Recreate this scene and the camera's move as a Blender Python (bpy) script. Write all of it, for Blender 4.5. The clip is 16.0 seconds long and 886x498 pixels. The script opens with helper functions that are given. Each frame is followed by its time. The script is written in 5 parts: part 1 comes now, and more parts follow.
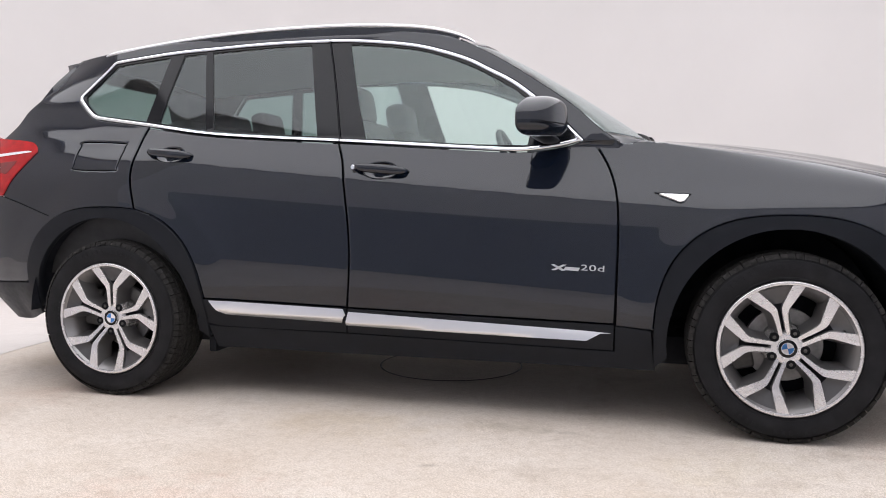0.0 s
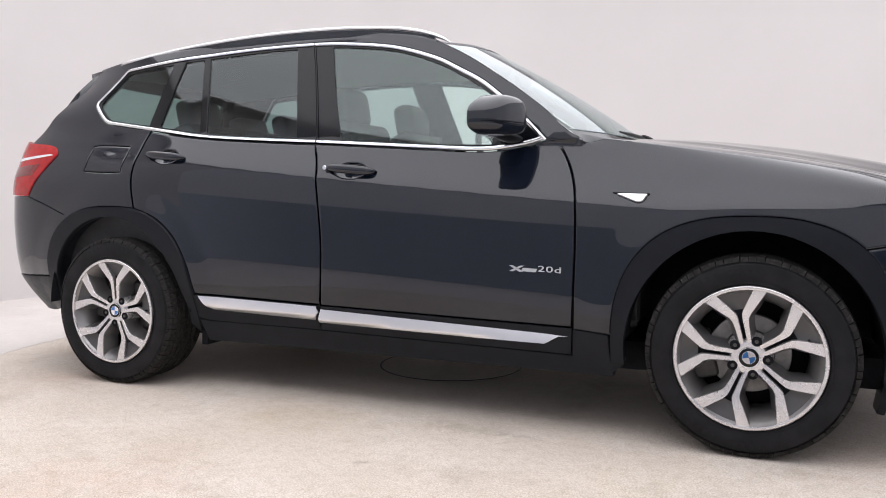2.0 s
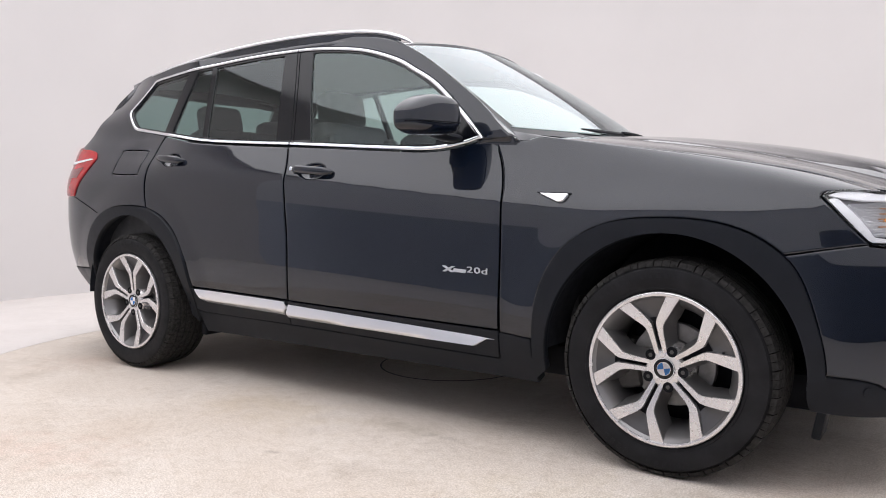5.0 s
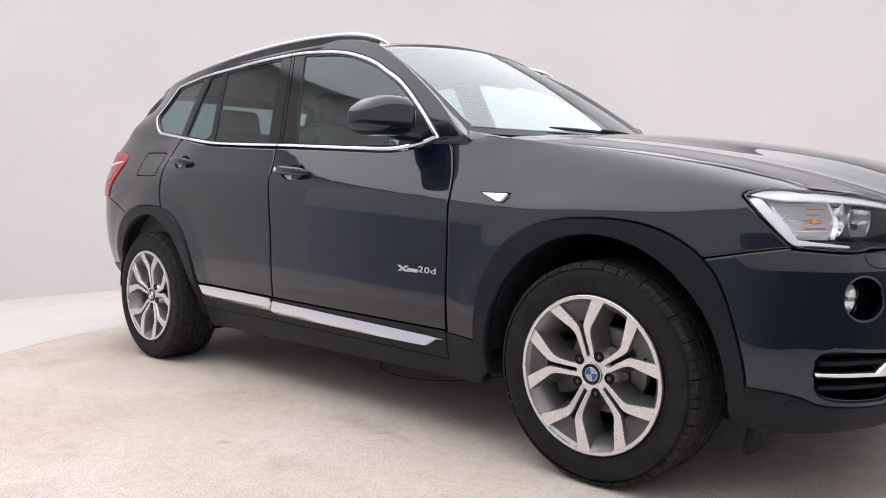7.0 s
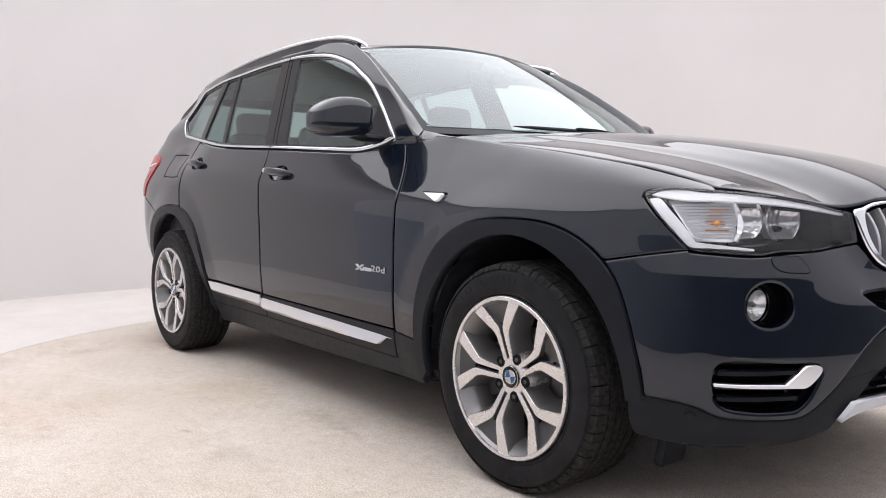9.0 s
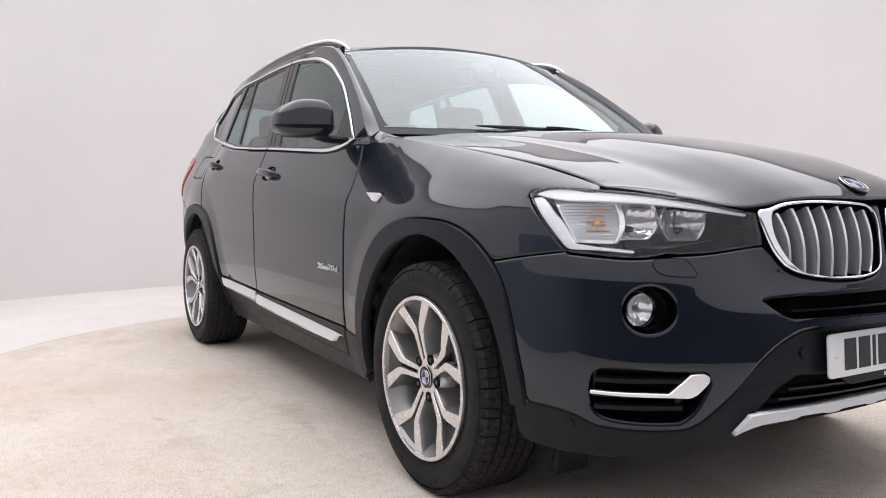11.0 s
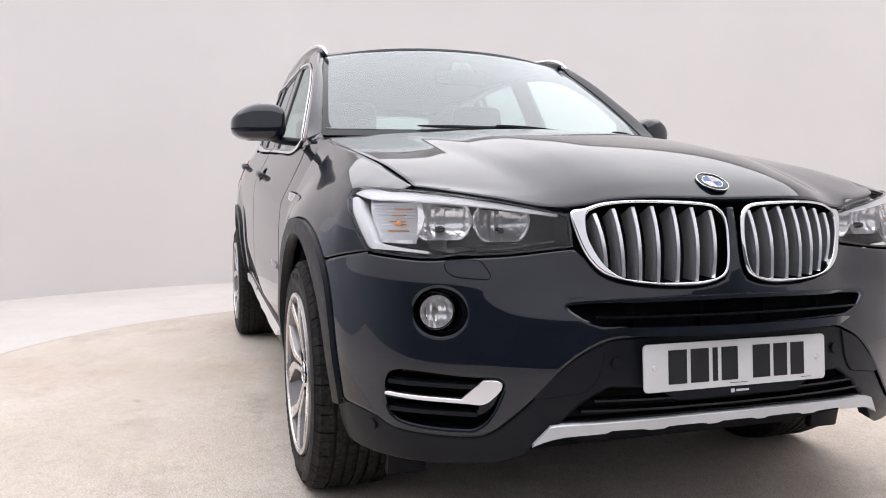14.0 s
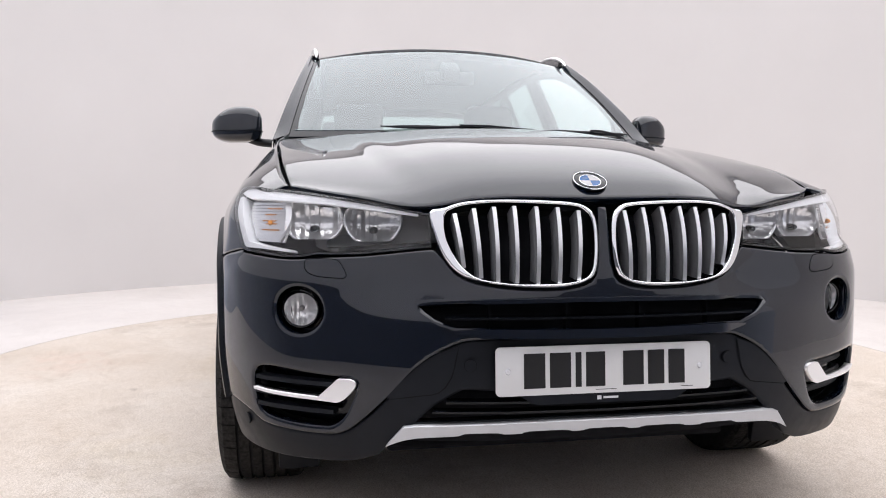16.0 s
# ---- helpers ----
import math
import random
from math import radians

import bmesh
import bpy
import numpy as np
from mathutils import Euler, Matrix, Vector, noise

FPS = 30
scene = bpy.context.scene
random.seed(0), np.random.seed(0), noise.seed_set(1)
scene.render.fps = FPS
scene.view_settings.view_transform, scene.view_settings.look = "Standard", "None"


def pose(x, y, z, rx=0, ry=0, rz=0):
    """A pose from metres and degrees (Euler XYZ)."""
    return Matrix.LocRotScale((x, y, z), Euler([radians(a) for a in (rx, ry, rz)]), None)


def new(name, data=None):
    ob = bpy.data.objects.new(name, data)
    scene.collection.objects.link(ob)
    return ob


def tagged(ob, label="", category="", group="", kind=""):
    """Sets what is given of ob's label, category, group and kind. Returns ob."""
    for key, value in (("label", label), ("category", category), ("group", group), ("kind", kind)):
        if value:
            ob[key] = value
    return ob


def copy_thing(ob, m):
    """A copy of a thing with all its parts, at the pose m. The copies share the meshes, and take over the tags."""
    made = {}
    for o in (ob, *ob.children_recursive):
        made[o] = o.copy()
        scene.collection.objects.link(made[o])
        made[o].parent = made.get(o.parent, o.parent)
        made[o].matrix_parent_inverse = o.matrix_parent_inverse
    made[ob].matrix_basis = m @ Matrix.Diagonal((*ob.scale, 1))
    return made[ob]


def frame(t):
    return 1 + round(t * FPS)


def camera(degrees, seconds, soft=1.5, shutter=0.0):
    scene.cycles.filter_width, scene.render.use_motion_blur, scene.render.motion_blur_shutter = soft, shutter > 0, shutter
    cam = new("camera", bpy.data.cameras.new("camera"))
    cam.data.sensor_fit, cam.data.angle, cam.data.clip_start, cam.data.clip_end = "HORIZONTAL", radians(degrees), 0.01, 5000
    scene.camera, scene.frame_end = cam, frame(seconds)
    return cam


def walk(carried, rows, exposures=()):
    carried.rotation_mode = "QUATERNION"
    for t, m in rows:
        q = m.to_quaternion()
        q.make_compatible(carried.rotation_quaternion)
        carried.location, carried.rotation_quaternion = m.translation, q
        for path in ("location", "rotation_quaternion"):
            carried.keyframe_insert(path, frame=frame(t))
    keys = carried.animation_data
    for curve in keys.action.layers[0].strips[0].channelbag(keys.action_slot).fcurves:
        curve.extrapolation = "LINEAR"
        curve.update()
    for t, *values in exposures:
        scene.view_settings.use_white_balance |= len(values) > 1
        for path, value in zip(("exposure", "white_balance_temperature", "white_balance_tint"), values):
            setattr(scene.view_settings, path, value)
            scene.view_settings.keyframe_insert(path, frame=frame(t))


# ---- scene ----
# camera: one smooth arc at a fixed height round the middle of the round floor plate
AXIS_X, AXIS_Y = -0.0787, 0.0901
ARC_R, EYE, PAN, TILT, ROLL = 4.105, 0.888, 0.631, -3.764, 0.161
TURN_START, TURN_RATE = 13.331, 4.1085
cam = camera(59.29, 16.0, soft=1.0)


def orbit(t):
    return (pose(AXIS_X, AXIS_Y, 0, 0, 0, TURN_START + TURN_RATE * t) @ pose(0, -ARC_R, EYE)
            @ pose(0, 0, 0, 90 + TILT, 0, PAN) @ pose(0, 0, 0, 0, 0, ROLL))


walk(cam, [(k / 2, orbit(k / 2)) for k in range(33)], exposures=[(0.0, 0.0), (16.0, 0.0)])

# ---------------------------------------------------------------- light
world = bpy.data.worlds.new("studio_world")
scene.world = world
world.use_nodes = True
world.node_tree.nodes["Background"].inputs[0].default_value = (0.9, 0.92, 1.0, 1)
world.node_tree.nodes["Background"].inputs[1].default_value = 0.05

WALL_R, WALL_H = 4.55, 3.7


def ceiling_lamp(name, x, y, sx, sy, power, shape="RECTANGLE"):
    lamp = bpy.data.lights.new(name, "AREA")
    lamp.shape, lamp.size, lamp.size_y, lamp.energy = shape, sx, sy, power
    lamp.color = (0.955, 0.955, 1.0)
    lamp.spread = radians(162)
    ob = new(name, lamp)
    ob.matrix_world = pose(x, y, WALL_H - 0.06, 0, 0, 0)
    return ob


ceiling_lamp("ceiling_softbox", AXIS_X, AXIS_Y, 8.8, 8.8, 341, "DISK")


# ---------------------------------------------------------------- materials
def nodes_of(name):
    m = bpy.data.materials.new(name)
    m.use_nodes = True
    nt = m.node_tree
    return m, nt, nt.nodes["Principled BSDF"]


def noise_tex(nt, scale, detail=4, rough=0.55, vec=None):
    n = nt.nodes.new("ShaderNodeTexNoise")
    n.inputs["Scale"].default_value, n.inputs["Detail"].default_value, n.inputs["Roughness"].default_value = scale, detail, rough
    if vec is None:
        tc = nt.nodes.new("ShaderNodeTexCoord")
        vec = tc.outputs["Object"]
    nt.links.new(vec, n.inputs["Vector"])
    return n


def ramp(nt, fac, stops):
    r = nt.nodes.new("ShaderNodeValToRGB")
    while len(r.color_ramp.elements) < len(stops):
        r.color_ramp.elements.new(0.5)
    for e, (p, c) in zip(r.color_ramp.elements, stops):
        e.position = p
        e.color = (*c, 1) if len(c) == 3 else c
    nt.links.new(fac, r.inputs[0])
    return r


def mixc(nt, fac, a, b, mode="MIX"):
    m = nt.nodes.new("ShaderNodeMix")
    m.data_type, m.blend_type = "RGBA", mode
    for v, i in ((fac, 0), (a, 6), (b, 7)):
        if isinstance(v, (int, float)):
            m.inputs[i].default_value = v
        elif isinstance(v, tuple):
            m.inputs[i].default_value = (*v, 1)
        else:
            nt.links.new(v, m.inputs[i])
    return m.outputs[2]


def bump(nt, bsdf, height, strength, dist=0.002):
    b = nt.nodes.new("ShaderNodeBump")
    b.inputs["Strength"].default_value, b.inputs["Distance"].default_value = strength, dist
    nt.links.new(height, b.inputs["Height"])
    nt.links.new(b.outputs[0], bsdf.inputs["Normal"])


def plain(name, col, rough, metal=0.0, coat=0.0, vary=0.15, scale=14.0, grain=0.0, grain_scale=400.0, spec=0.5, rough_vary=0.15):
    m, nt, b = nodes_of(name)
    n = noise_tex(nt, scale)
    dark = tuple(c * (1 - vary) for c in col)
    light = tuple(min(1, c * (1 + vary)) for c in col)
    r = ramp(nt, n.outputs[0], [(0.3, dark), (0.7, light)])
    nt.links.new(r.outputs[0], b.inputs["Base Color"])
    rr = ramp(nt, noise_tex(nt, scale * 2.3).outputs[0], [(0.3, (rough * (1 - rough_vary),) * 3), (0.7, (min(1, rough * (1 + rough_vary)),) * 3)])
    nt.links.new(rr.outputs[0], b.inputs["Roughness"])
    b.inputs["Metallic"].default_value = metal
    b.inputs["Coat Weight"].default_value = coat
    b.inputs["Coat Roughness"].default_value = 0.02
    b.inputs["Specular IOR Level"].default_value = spec
    if grain:
        bump(nt, b, noise_tex(nt, grain_scale, 2).outputs[0], grain, 0.001)
    return m


def pane(name, tint, gloss_rough=0.0, ior=1.5, sheen=(1, 1, 1)):
    """Thin clear or tinted sheet: tinted see-through mixed with a mirror-like gloss by Fresnel."""
    m = bpy.data.materials.new(name)
    m.use_nodes = True
    nt = m.node_tree
    nt.nodes.clear()
    out = nt.nodes.new("ShaderNodeOutputMaterial")
    tr = nt.nodes.new("ShaderNodeBsdfTransparent")
    tr.inputs[0].default_value = (*tint, 1)
    gl = nt.nodes.new("ShaderNodeBsdfGlossy")
    gl.inputs["Roughness"].default_value = gloss_rough
    gl.inputs["Color"].default_value = (*sheen, 1)
    # the share of gloss grows towards grazing angles, alike from both sides of the thin sheet
    lw = nt.nodes.new("ShaderNodeLayerWeight")
    lw.inputs[0].default_value = 0.5
    pw = nt.nodes.new("ShaderNodeMath")
    pw.operation = "POWER"
    pw.inputs[1].default_value = 5.0
    nt.links.new(lw.outputs["Facing"], pw.inputs[0])
    f0 = ((ior - 1) / (ior + 1)) ** 2
    fr = nt.nodes.new("ShaderNodeMath")
    fr.operation = "MULTIPLY_ADD"
    fr.inputs[1].default_value, fr.inputs[2].default_value = 1 - f0, f0
    nt.links.new(pw.outputs[0], fr.inputs[0])
    mx = nt.nodes.new("ShaderNodeMixShader")
    nt.links.new(fr.outputs[0], mx.inputs[0])
    nt.links.new(tr.outputs[0], mx.inputs[1])
    nt.links.new(gl.outputs[0], mx.inputs[2])
    nt.links.new(mx.outputs[0], out.inputs[0])
    return m


def make_paint():
    m, nt, b = nodes_of("black_metallic_paint")
    flake = noise_tex(nt, 900, 1)
    r = ramp(nt, flake.outputs[0], [(0.35, (0.0024, 0.0046, 0.0104)), (0.75, (0.0040, 0.0076, 0.0168))])
    nt.links.new(r.outputs[0], b.inputs["Base Color"])
    b.inputs["Metallic"].default_value = 0.0
    b.inputs["Roughness"].default_value = 0.35
    b.inputs["Specular IOR Level"].default_value = 0.04
    b.inputs["Coat Weight"].default_value = 1.0
    dust = ramp(nt, noise_tex(nt, 3.5, 5).outputs[0], [(0.4, (0.012,) * 3), (0.8, (0.05,) * 3)])
    nt.links.new(dust.outputs[0], b.inputs["Coat Roughness"])
    b.inputs["Coat IOR"].default_value = 1.58
    return m


def soft_mask(nt, value, most):
    """most where the value is small, fading to nothing."""
    mr = nt.nodes.new("ShaderNodeMapRange")
    mr.interpolation_type = "SMOOTHSTEP"
    for k, v in (("From Min", 1.15), ("From Max", 2.2), ("To Min", most), ("To Max", 0.0)):
        mr.inputs[k].default_value = v
    nt.links.new(value, mr.inputs["Value"])
    return mr.outputs["Result"]


def make_floor(name, a, b_, c, speck, stain, smudges=()):
    """Worn floor coating: broad tone, brown stains, scuffs and a fine speckle."""
    m, nt, b = nodes_of(name)
    big = noise_tex(nt, 0.9, 6, 0.6)
    mid = noise_tex(nt, 4.5, 6, 0.65)
    blot = noise_tex(nt, 1.7, 8, 0.7)
    fine = noise_tex(nt, 150.0, 4, 0.8)
    grit = noise_tex(nt, 330.0, 2, 0.6)
    col = ramp(nt, big.outputs[0], [(0.32, a), (0.5, b_), (0.68, c)]).outputs[0]
    col = mixc(nt, ramp(nt, mid.outputs[0], [(0.45, (0, 0, 0)), (0.72, (0.22,) * 3)]).outputs[0], col, tuple(x * 0.78 for x in a))
    col = mixc(nt, ramp(nt, blot.outputs[0], [(0.54, (0, 0, 0)), (0.70, (stain,) * 3)]).outputs[0], col, (a[0] * .62, a[1] * .58, a[2] * .54))
    col = mixc(nt, speck, col, ramp(nt, fine.outputs[0], [(0.40, (0.46, 0.42, 0.38)), (0.57, (1, 1, 1))]).outputs[0], "MULTIPLY")
    col = mixc(nt, speck * .8, col, ramp(nt, grit.outputs[0], [(0.42, (0.52, 0.49, 0.47)), (0.54, (1, 1, 1))]).outputs[0], "MULTIPLY")
    clump = noise_tex(nt, 26.0, 7, 0.8)
    col = mixc(nt, speck, col, ramp(nt, clump.outputs[0], [(0.36, (0.74, 0.70, 0.64)), (0.50, (0.95, 0.94, 0.92)), (0.60, (1, 1, 1))]).outputs[0], "MULTIPLY")
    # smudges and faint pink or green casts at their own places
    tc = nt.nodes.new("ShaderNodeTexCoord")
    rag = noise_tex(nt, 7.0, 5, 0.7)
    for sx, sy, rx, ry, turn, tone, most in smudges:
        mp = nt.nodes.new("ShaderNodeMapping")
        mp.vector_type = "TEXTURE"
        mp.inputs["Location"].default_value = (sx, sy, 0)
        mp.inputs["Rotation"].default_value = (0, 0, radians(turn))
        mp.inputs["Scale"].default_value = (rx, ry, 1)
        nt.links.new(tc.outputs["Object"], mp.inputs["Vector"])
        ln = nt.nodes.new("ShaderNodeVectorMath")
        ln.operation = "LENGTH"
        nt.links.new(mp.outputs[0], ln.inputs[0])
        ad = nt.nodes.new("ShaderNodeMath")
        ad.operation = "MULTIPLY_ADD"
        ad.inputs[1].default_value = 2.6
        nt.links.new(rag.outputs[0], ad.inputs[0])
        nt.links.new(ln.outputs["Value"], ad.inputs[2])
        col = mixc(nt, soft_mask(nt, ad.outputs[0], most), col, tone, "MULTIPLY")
    nt.links.new(col, b.inputs["Base Color"])
    b.inputs["Roughness"].default_value = 0.75
    b.inputs["Specular IOR Level"].default_value = 0.3
    bump(nt, b, fine.outputs[0], 0.45, 0.002)
    return m


def make_unseen_wall():
    """Unseen lower wall, pale to dark grey by bearing, toned for the car's reflections."""
    m, nt, b = nodes_of("unseen_wall_reflection_grey")
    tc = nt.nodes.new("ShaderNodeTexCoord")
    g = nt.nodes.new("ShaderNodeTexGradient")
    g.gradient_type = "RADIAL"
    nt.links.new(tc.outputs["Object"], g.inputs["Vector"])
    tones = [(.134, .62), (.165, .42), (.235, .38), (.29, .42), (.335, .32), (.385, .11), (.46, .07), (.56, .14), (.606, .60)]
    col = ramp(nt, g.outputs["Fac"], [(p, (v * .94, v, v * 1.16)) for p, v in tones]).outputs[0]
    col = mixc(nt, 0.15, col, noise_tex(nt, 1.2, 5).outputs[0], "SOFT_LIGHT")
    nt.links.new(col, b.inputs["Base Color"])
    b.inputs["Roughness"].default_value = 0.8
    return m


PAINT = make_paint()
SATIN = plain("satin_black_trim", (0.0096, 0.0112, 0.0150), 0.40, vary=0.12, spec=0.19, grain=0.05, grain_scale=700)
PLASTIC = plain("grained_dark_plastic", (0.022, 0.023, 0.026), 0.5, vary=0.15, grain=0.12, grain_scale=900)
GLOSSBLACK = plain("gloss_black_trim", (0.004, 0.0048, 0.007), 0.12, vary=0.1, spec=0.32)
DEEP = plain("underbody_black", (0.0120, 0.0124, 0.0145), 0.85, vary=0.3, spec=0.08)
LINER = plain("wheel_arch_felt", (0.024, 0.026, 0.032), 0.9, vary=0.3, spec=0.1)
CHROME = plain("bright_chrome", (0.83, 0.845, 0.87), 0.07, metal=1.0, vary=0.03)
BRUSHED = plain("satin_aluminium", (0.86, 0.865, 0.88), 0.30, metal=1.0, vary=0.01, scale=6, rough_vary=0.02)
SKIDMAT = plain("silver_painted_plastic", (0.60, 0.61, 0.63), 0.38, metal=0.55, vary=0.05)
ALLOY = plain("diamond_cut_alloy", (0.72, 0.70, 0.695), 0.27, metal=0.78, vary=0.015, scale=12, rough_vary=0.04)
ALLOYGREY = plain("painted_alloy_grey", (0.27, 0.264, 0.264), 0.32, metal=0.75, vary=0.05, scale=12, rough_vary=0.06)
POCKET = plain("dark_grey_wheel_pocket", (0.10, 0.098, 0.10), 0.38, metal=0.6, vary=0.1)
SLAT = plain("silver_slat_paint", (0.21, 0.21, 0.22), 0.42, metal=0.25, vary=0.04)
RUBBER = plain("tyre_rubber", (0.0155, 0.0155, 0.0170), 0.55, vary=0.3, scale=18, grain=0.2, grain_scale=500, spec=0.13)
TREAD = plain("dusty_tread_rubber", (0.026, 0.0248, 0.024), 0.75, vary=0.6, scale=75, grain=0.5, grain_scale=260, spec=0.12)
REFLECTOR = plain("bright_lamp_reflector", (0.97, 0.97, 0.98), 0.04, metal=0.62, vary=0.03)
HOUSING = plain("silver_lamp_housing", (0.72, 0.72, 0.73), 0.25, metal=0.4, vary=0.04)
FOGBOWL = plain("bright_fog_lamp_reflector", (0.97, 0.97, 0.98), 0.05, metal=0.6, vary=0.05)
# colour of the bulb's reflection as painted on the indicator ribs
AMBER_REFLECTION = plain("amber_bulb_reflection", (0.62, 0.30, 0.12), 0.2, metal=0.45, vary=0.1)
CAST = plain("brake_disc_steel", (0.27, 0.26, 0.25), 0.5, metal=0.5, vary=0.25, scale=25)
IRON = plain("brake_caliper_iron", (0.09, 0.085, 0.08), 0.6, metal=0.4, vary=0.3, scale=30)
GLASS = pane("clear_green_glass", (0.78, 0.90, 0.87), 0.0, 1.85, (0.88, 0.98, 0.97))
SCREENGLASS = pane("windscreen_glass", (0.76, 0.87, 0.86), 0.0, 2.55, (0.92, 0.98, 1.0))
PRIVACY = pane("dark_privacy_glass", (0.41, 0.52, 0.50), 0.0, 1.7, (0.93, 0.98, 1.0))
LENS = pane("headlight_lens", (0.99, 0.99, 0.995), 0.0, 1.5)
MASK = plain("headlight_mask_plastic", (0.018, 0.020, 0.024), 0.2, vary=0.1)
FABRIC = plain("charcoal_seat_leather", (0.035, 0.035, 0.037), 0.6, vary=0.2, scale=20, grain=0.3, grain_scale=200)
CABIN = plain("dark_cabin_plastic", (0.03, 0.03, 0.032), 0.65, vary=0.15, grain=0.1)
HEADLINER = plain("pale_headliner_cloth", (0.38, 0.37, 0.36), 0.9, vary=0.08, grain=0.2)
WHITE_LIGHT = plain("white_light_guide", (0.85, 0.86, 0.88), 0.25, vary=0.03)
AMBER = plain("amber_indicator_plastic", (0.75, 0.30, 0.05), 0.25, vary=0.1)
RED = plain("red_lamp_plastic", (0.40, 0.005, 0.008), 0.2, coat=0.25, vary=0.25, scale=30, spec=0.25)
DARKRED = plain("deep_red_lamp_plastic", (0.16, 0.002, 0.004), 0.15, coat=0.4, vary=0.3, scale=30)
PLATE = plain("white_number_plate", (0.80, 0.80, 0.80), 0.35, coat=0.4, vary=0.02)
INK = plain("black_plate_ink", (0.012, 0.012, 0.013), 0.4, vary=0.1)
BLUE = plain("badge_blue_enamel", (0.03, 0.18, 0.52), 0.2, coat=1.0, vary=0.05)
WHITE = plain("badge_white_enamel", (0.80, 0.80, 0.82), 0.2, coat=1.0, vary=0.03)
UNSEEN_WALL_GREY = make_unseen_wall()
WALLMAT = plain("white_studio_wall_paint", (0.680, 0.655, 0.647), 0.85, vary=0.025, scale=0.8, grain=0.05, grain_scale=120)
# whiter than the seen wall, to brighten what the car reflects
UNSEEN_WALL_BRIGHT = plain("unseen_wall_reflection_white", (0.80, 0.81, 0.845), 0.85, vary=0.02, scale=0.8, grain=0.05, grain_scale=120)
FLOOR_OUT = make_floor("pale_concrete", (0.76, 0.715, 0.69), (0.81, 0.765, 0.74), (0.84, 0.80, 0.775), 0.25, 0.12)
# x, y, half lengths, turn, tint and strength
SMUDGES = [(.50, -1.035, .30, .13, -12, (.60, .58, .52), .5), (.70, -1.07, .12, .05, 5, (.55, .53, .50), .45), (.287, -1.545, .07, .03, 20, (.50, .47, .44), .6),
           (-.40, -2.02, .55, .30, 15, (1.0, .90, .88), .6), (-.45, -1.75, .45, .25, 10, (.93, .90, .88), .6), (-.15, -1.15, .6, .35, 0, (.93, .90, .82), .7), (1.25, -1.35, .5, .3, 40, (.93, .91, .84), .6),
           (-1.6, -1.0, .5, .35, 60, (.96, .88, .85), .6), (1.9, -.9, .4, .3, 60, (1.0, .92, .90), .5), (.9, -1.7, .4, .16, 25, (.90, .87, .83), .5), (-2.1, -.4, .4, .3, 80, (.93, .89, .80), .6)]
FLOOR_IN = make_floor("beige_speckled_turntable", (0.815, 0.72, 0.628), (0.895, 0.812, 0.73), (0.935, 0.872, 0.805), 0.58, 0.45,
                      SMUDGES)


# ---------------------------------------------------------------- mesh helpers
def part(name, mesh, material, parent=None, label=""):
    """One mesh object, from a mesh or a bmesh, under a thing or a part."""
    if isinstance(mesh, bmesh.types.BMesh):
        me = bpy.data.meshes.new(name)
        mesh.normal_update()
        mesh.to_mesh(me)
        mesh.free()
        mesh = me
    for m in (material if isinstance(material, (list, tuple)) else [material]):
        if len(mesh.materials) < (len(material) if isinstance(material, (list, tuple)) else 1):
            mesh.materials.append(m)
    ob = new(name, mesh)
    if parent is not None:
        ob.parent = parent
    if label:
        tagged(ob, label=label)
    return ob


def soft(bm, angle=40):
    """Smooth faces with sharp edges kept."""
    for f in bm.faces:
        f.smooth = True
    for e in bm.edges:
        if len(e.link_faces) == 2 and e.calc_face_angle(0) > radians(angle):
            e.smooth = False
    return bm


def lathe(profile, n=48, axis="Y", facets=False):
    """Turns (radius, along) pairs about an axis through the origin."""
    bm = bmesh.new()
    rings = []
    for k in range(n):
        a = 2 * math.pi * k / n
        ring = []
        for r, h in profile:
            u, v = r * math.cos(a), r * math.sin(a)
            ring.append(bm.verts.new({"Y": (u, h, v), "X": (h, u, v), "Z": (u, v, h)}[axis]))
        rings.append(ring)
    for k in range(n):
        a, b = rings[k], rings[(k + 1) % n]
        for i in range(len(profile) - 1):
            bm.faces.new((a[i], b[i], b[i + 1], a[i + 1]))
    bmesh.ops.remove_doubles(bm, verts=bm.verts, dist=1e-5)
    bmesh.ops.recalc_face_normals(bm, faces=bm.faces)
    return bm if facets else soft(bm, 32)


def block(sx, sy, sz, bevel=0.01, segs=3, m=None):
    bm = bmesh.new()
    bmesh.ops.create_cube(bm, size=1, matrix=Matrix.Diagonal((sx, sy, sz, 1)))
    if bevel:
        bmesh.ops.bevel(bm, geom=bm.edges[:], offset=bevel, segments=segs, profile=0.6, affect="EDGES")
    if m is not None:
        bmesh.ops.transform(bm, matrix=m, verts=bm.verts)
    return soft(bm, 35)


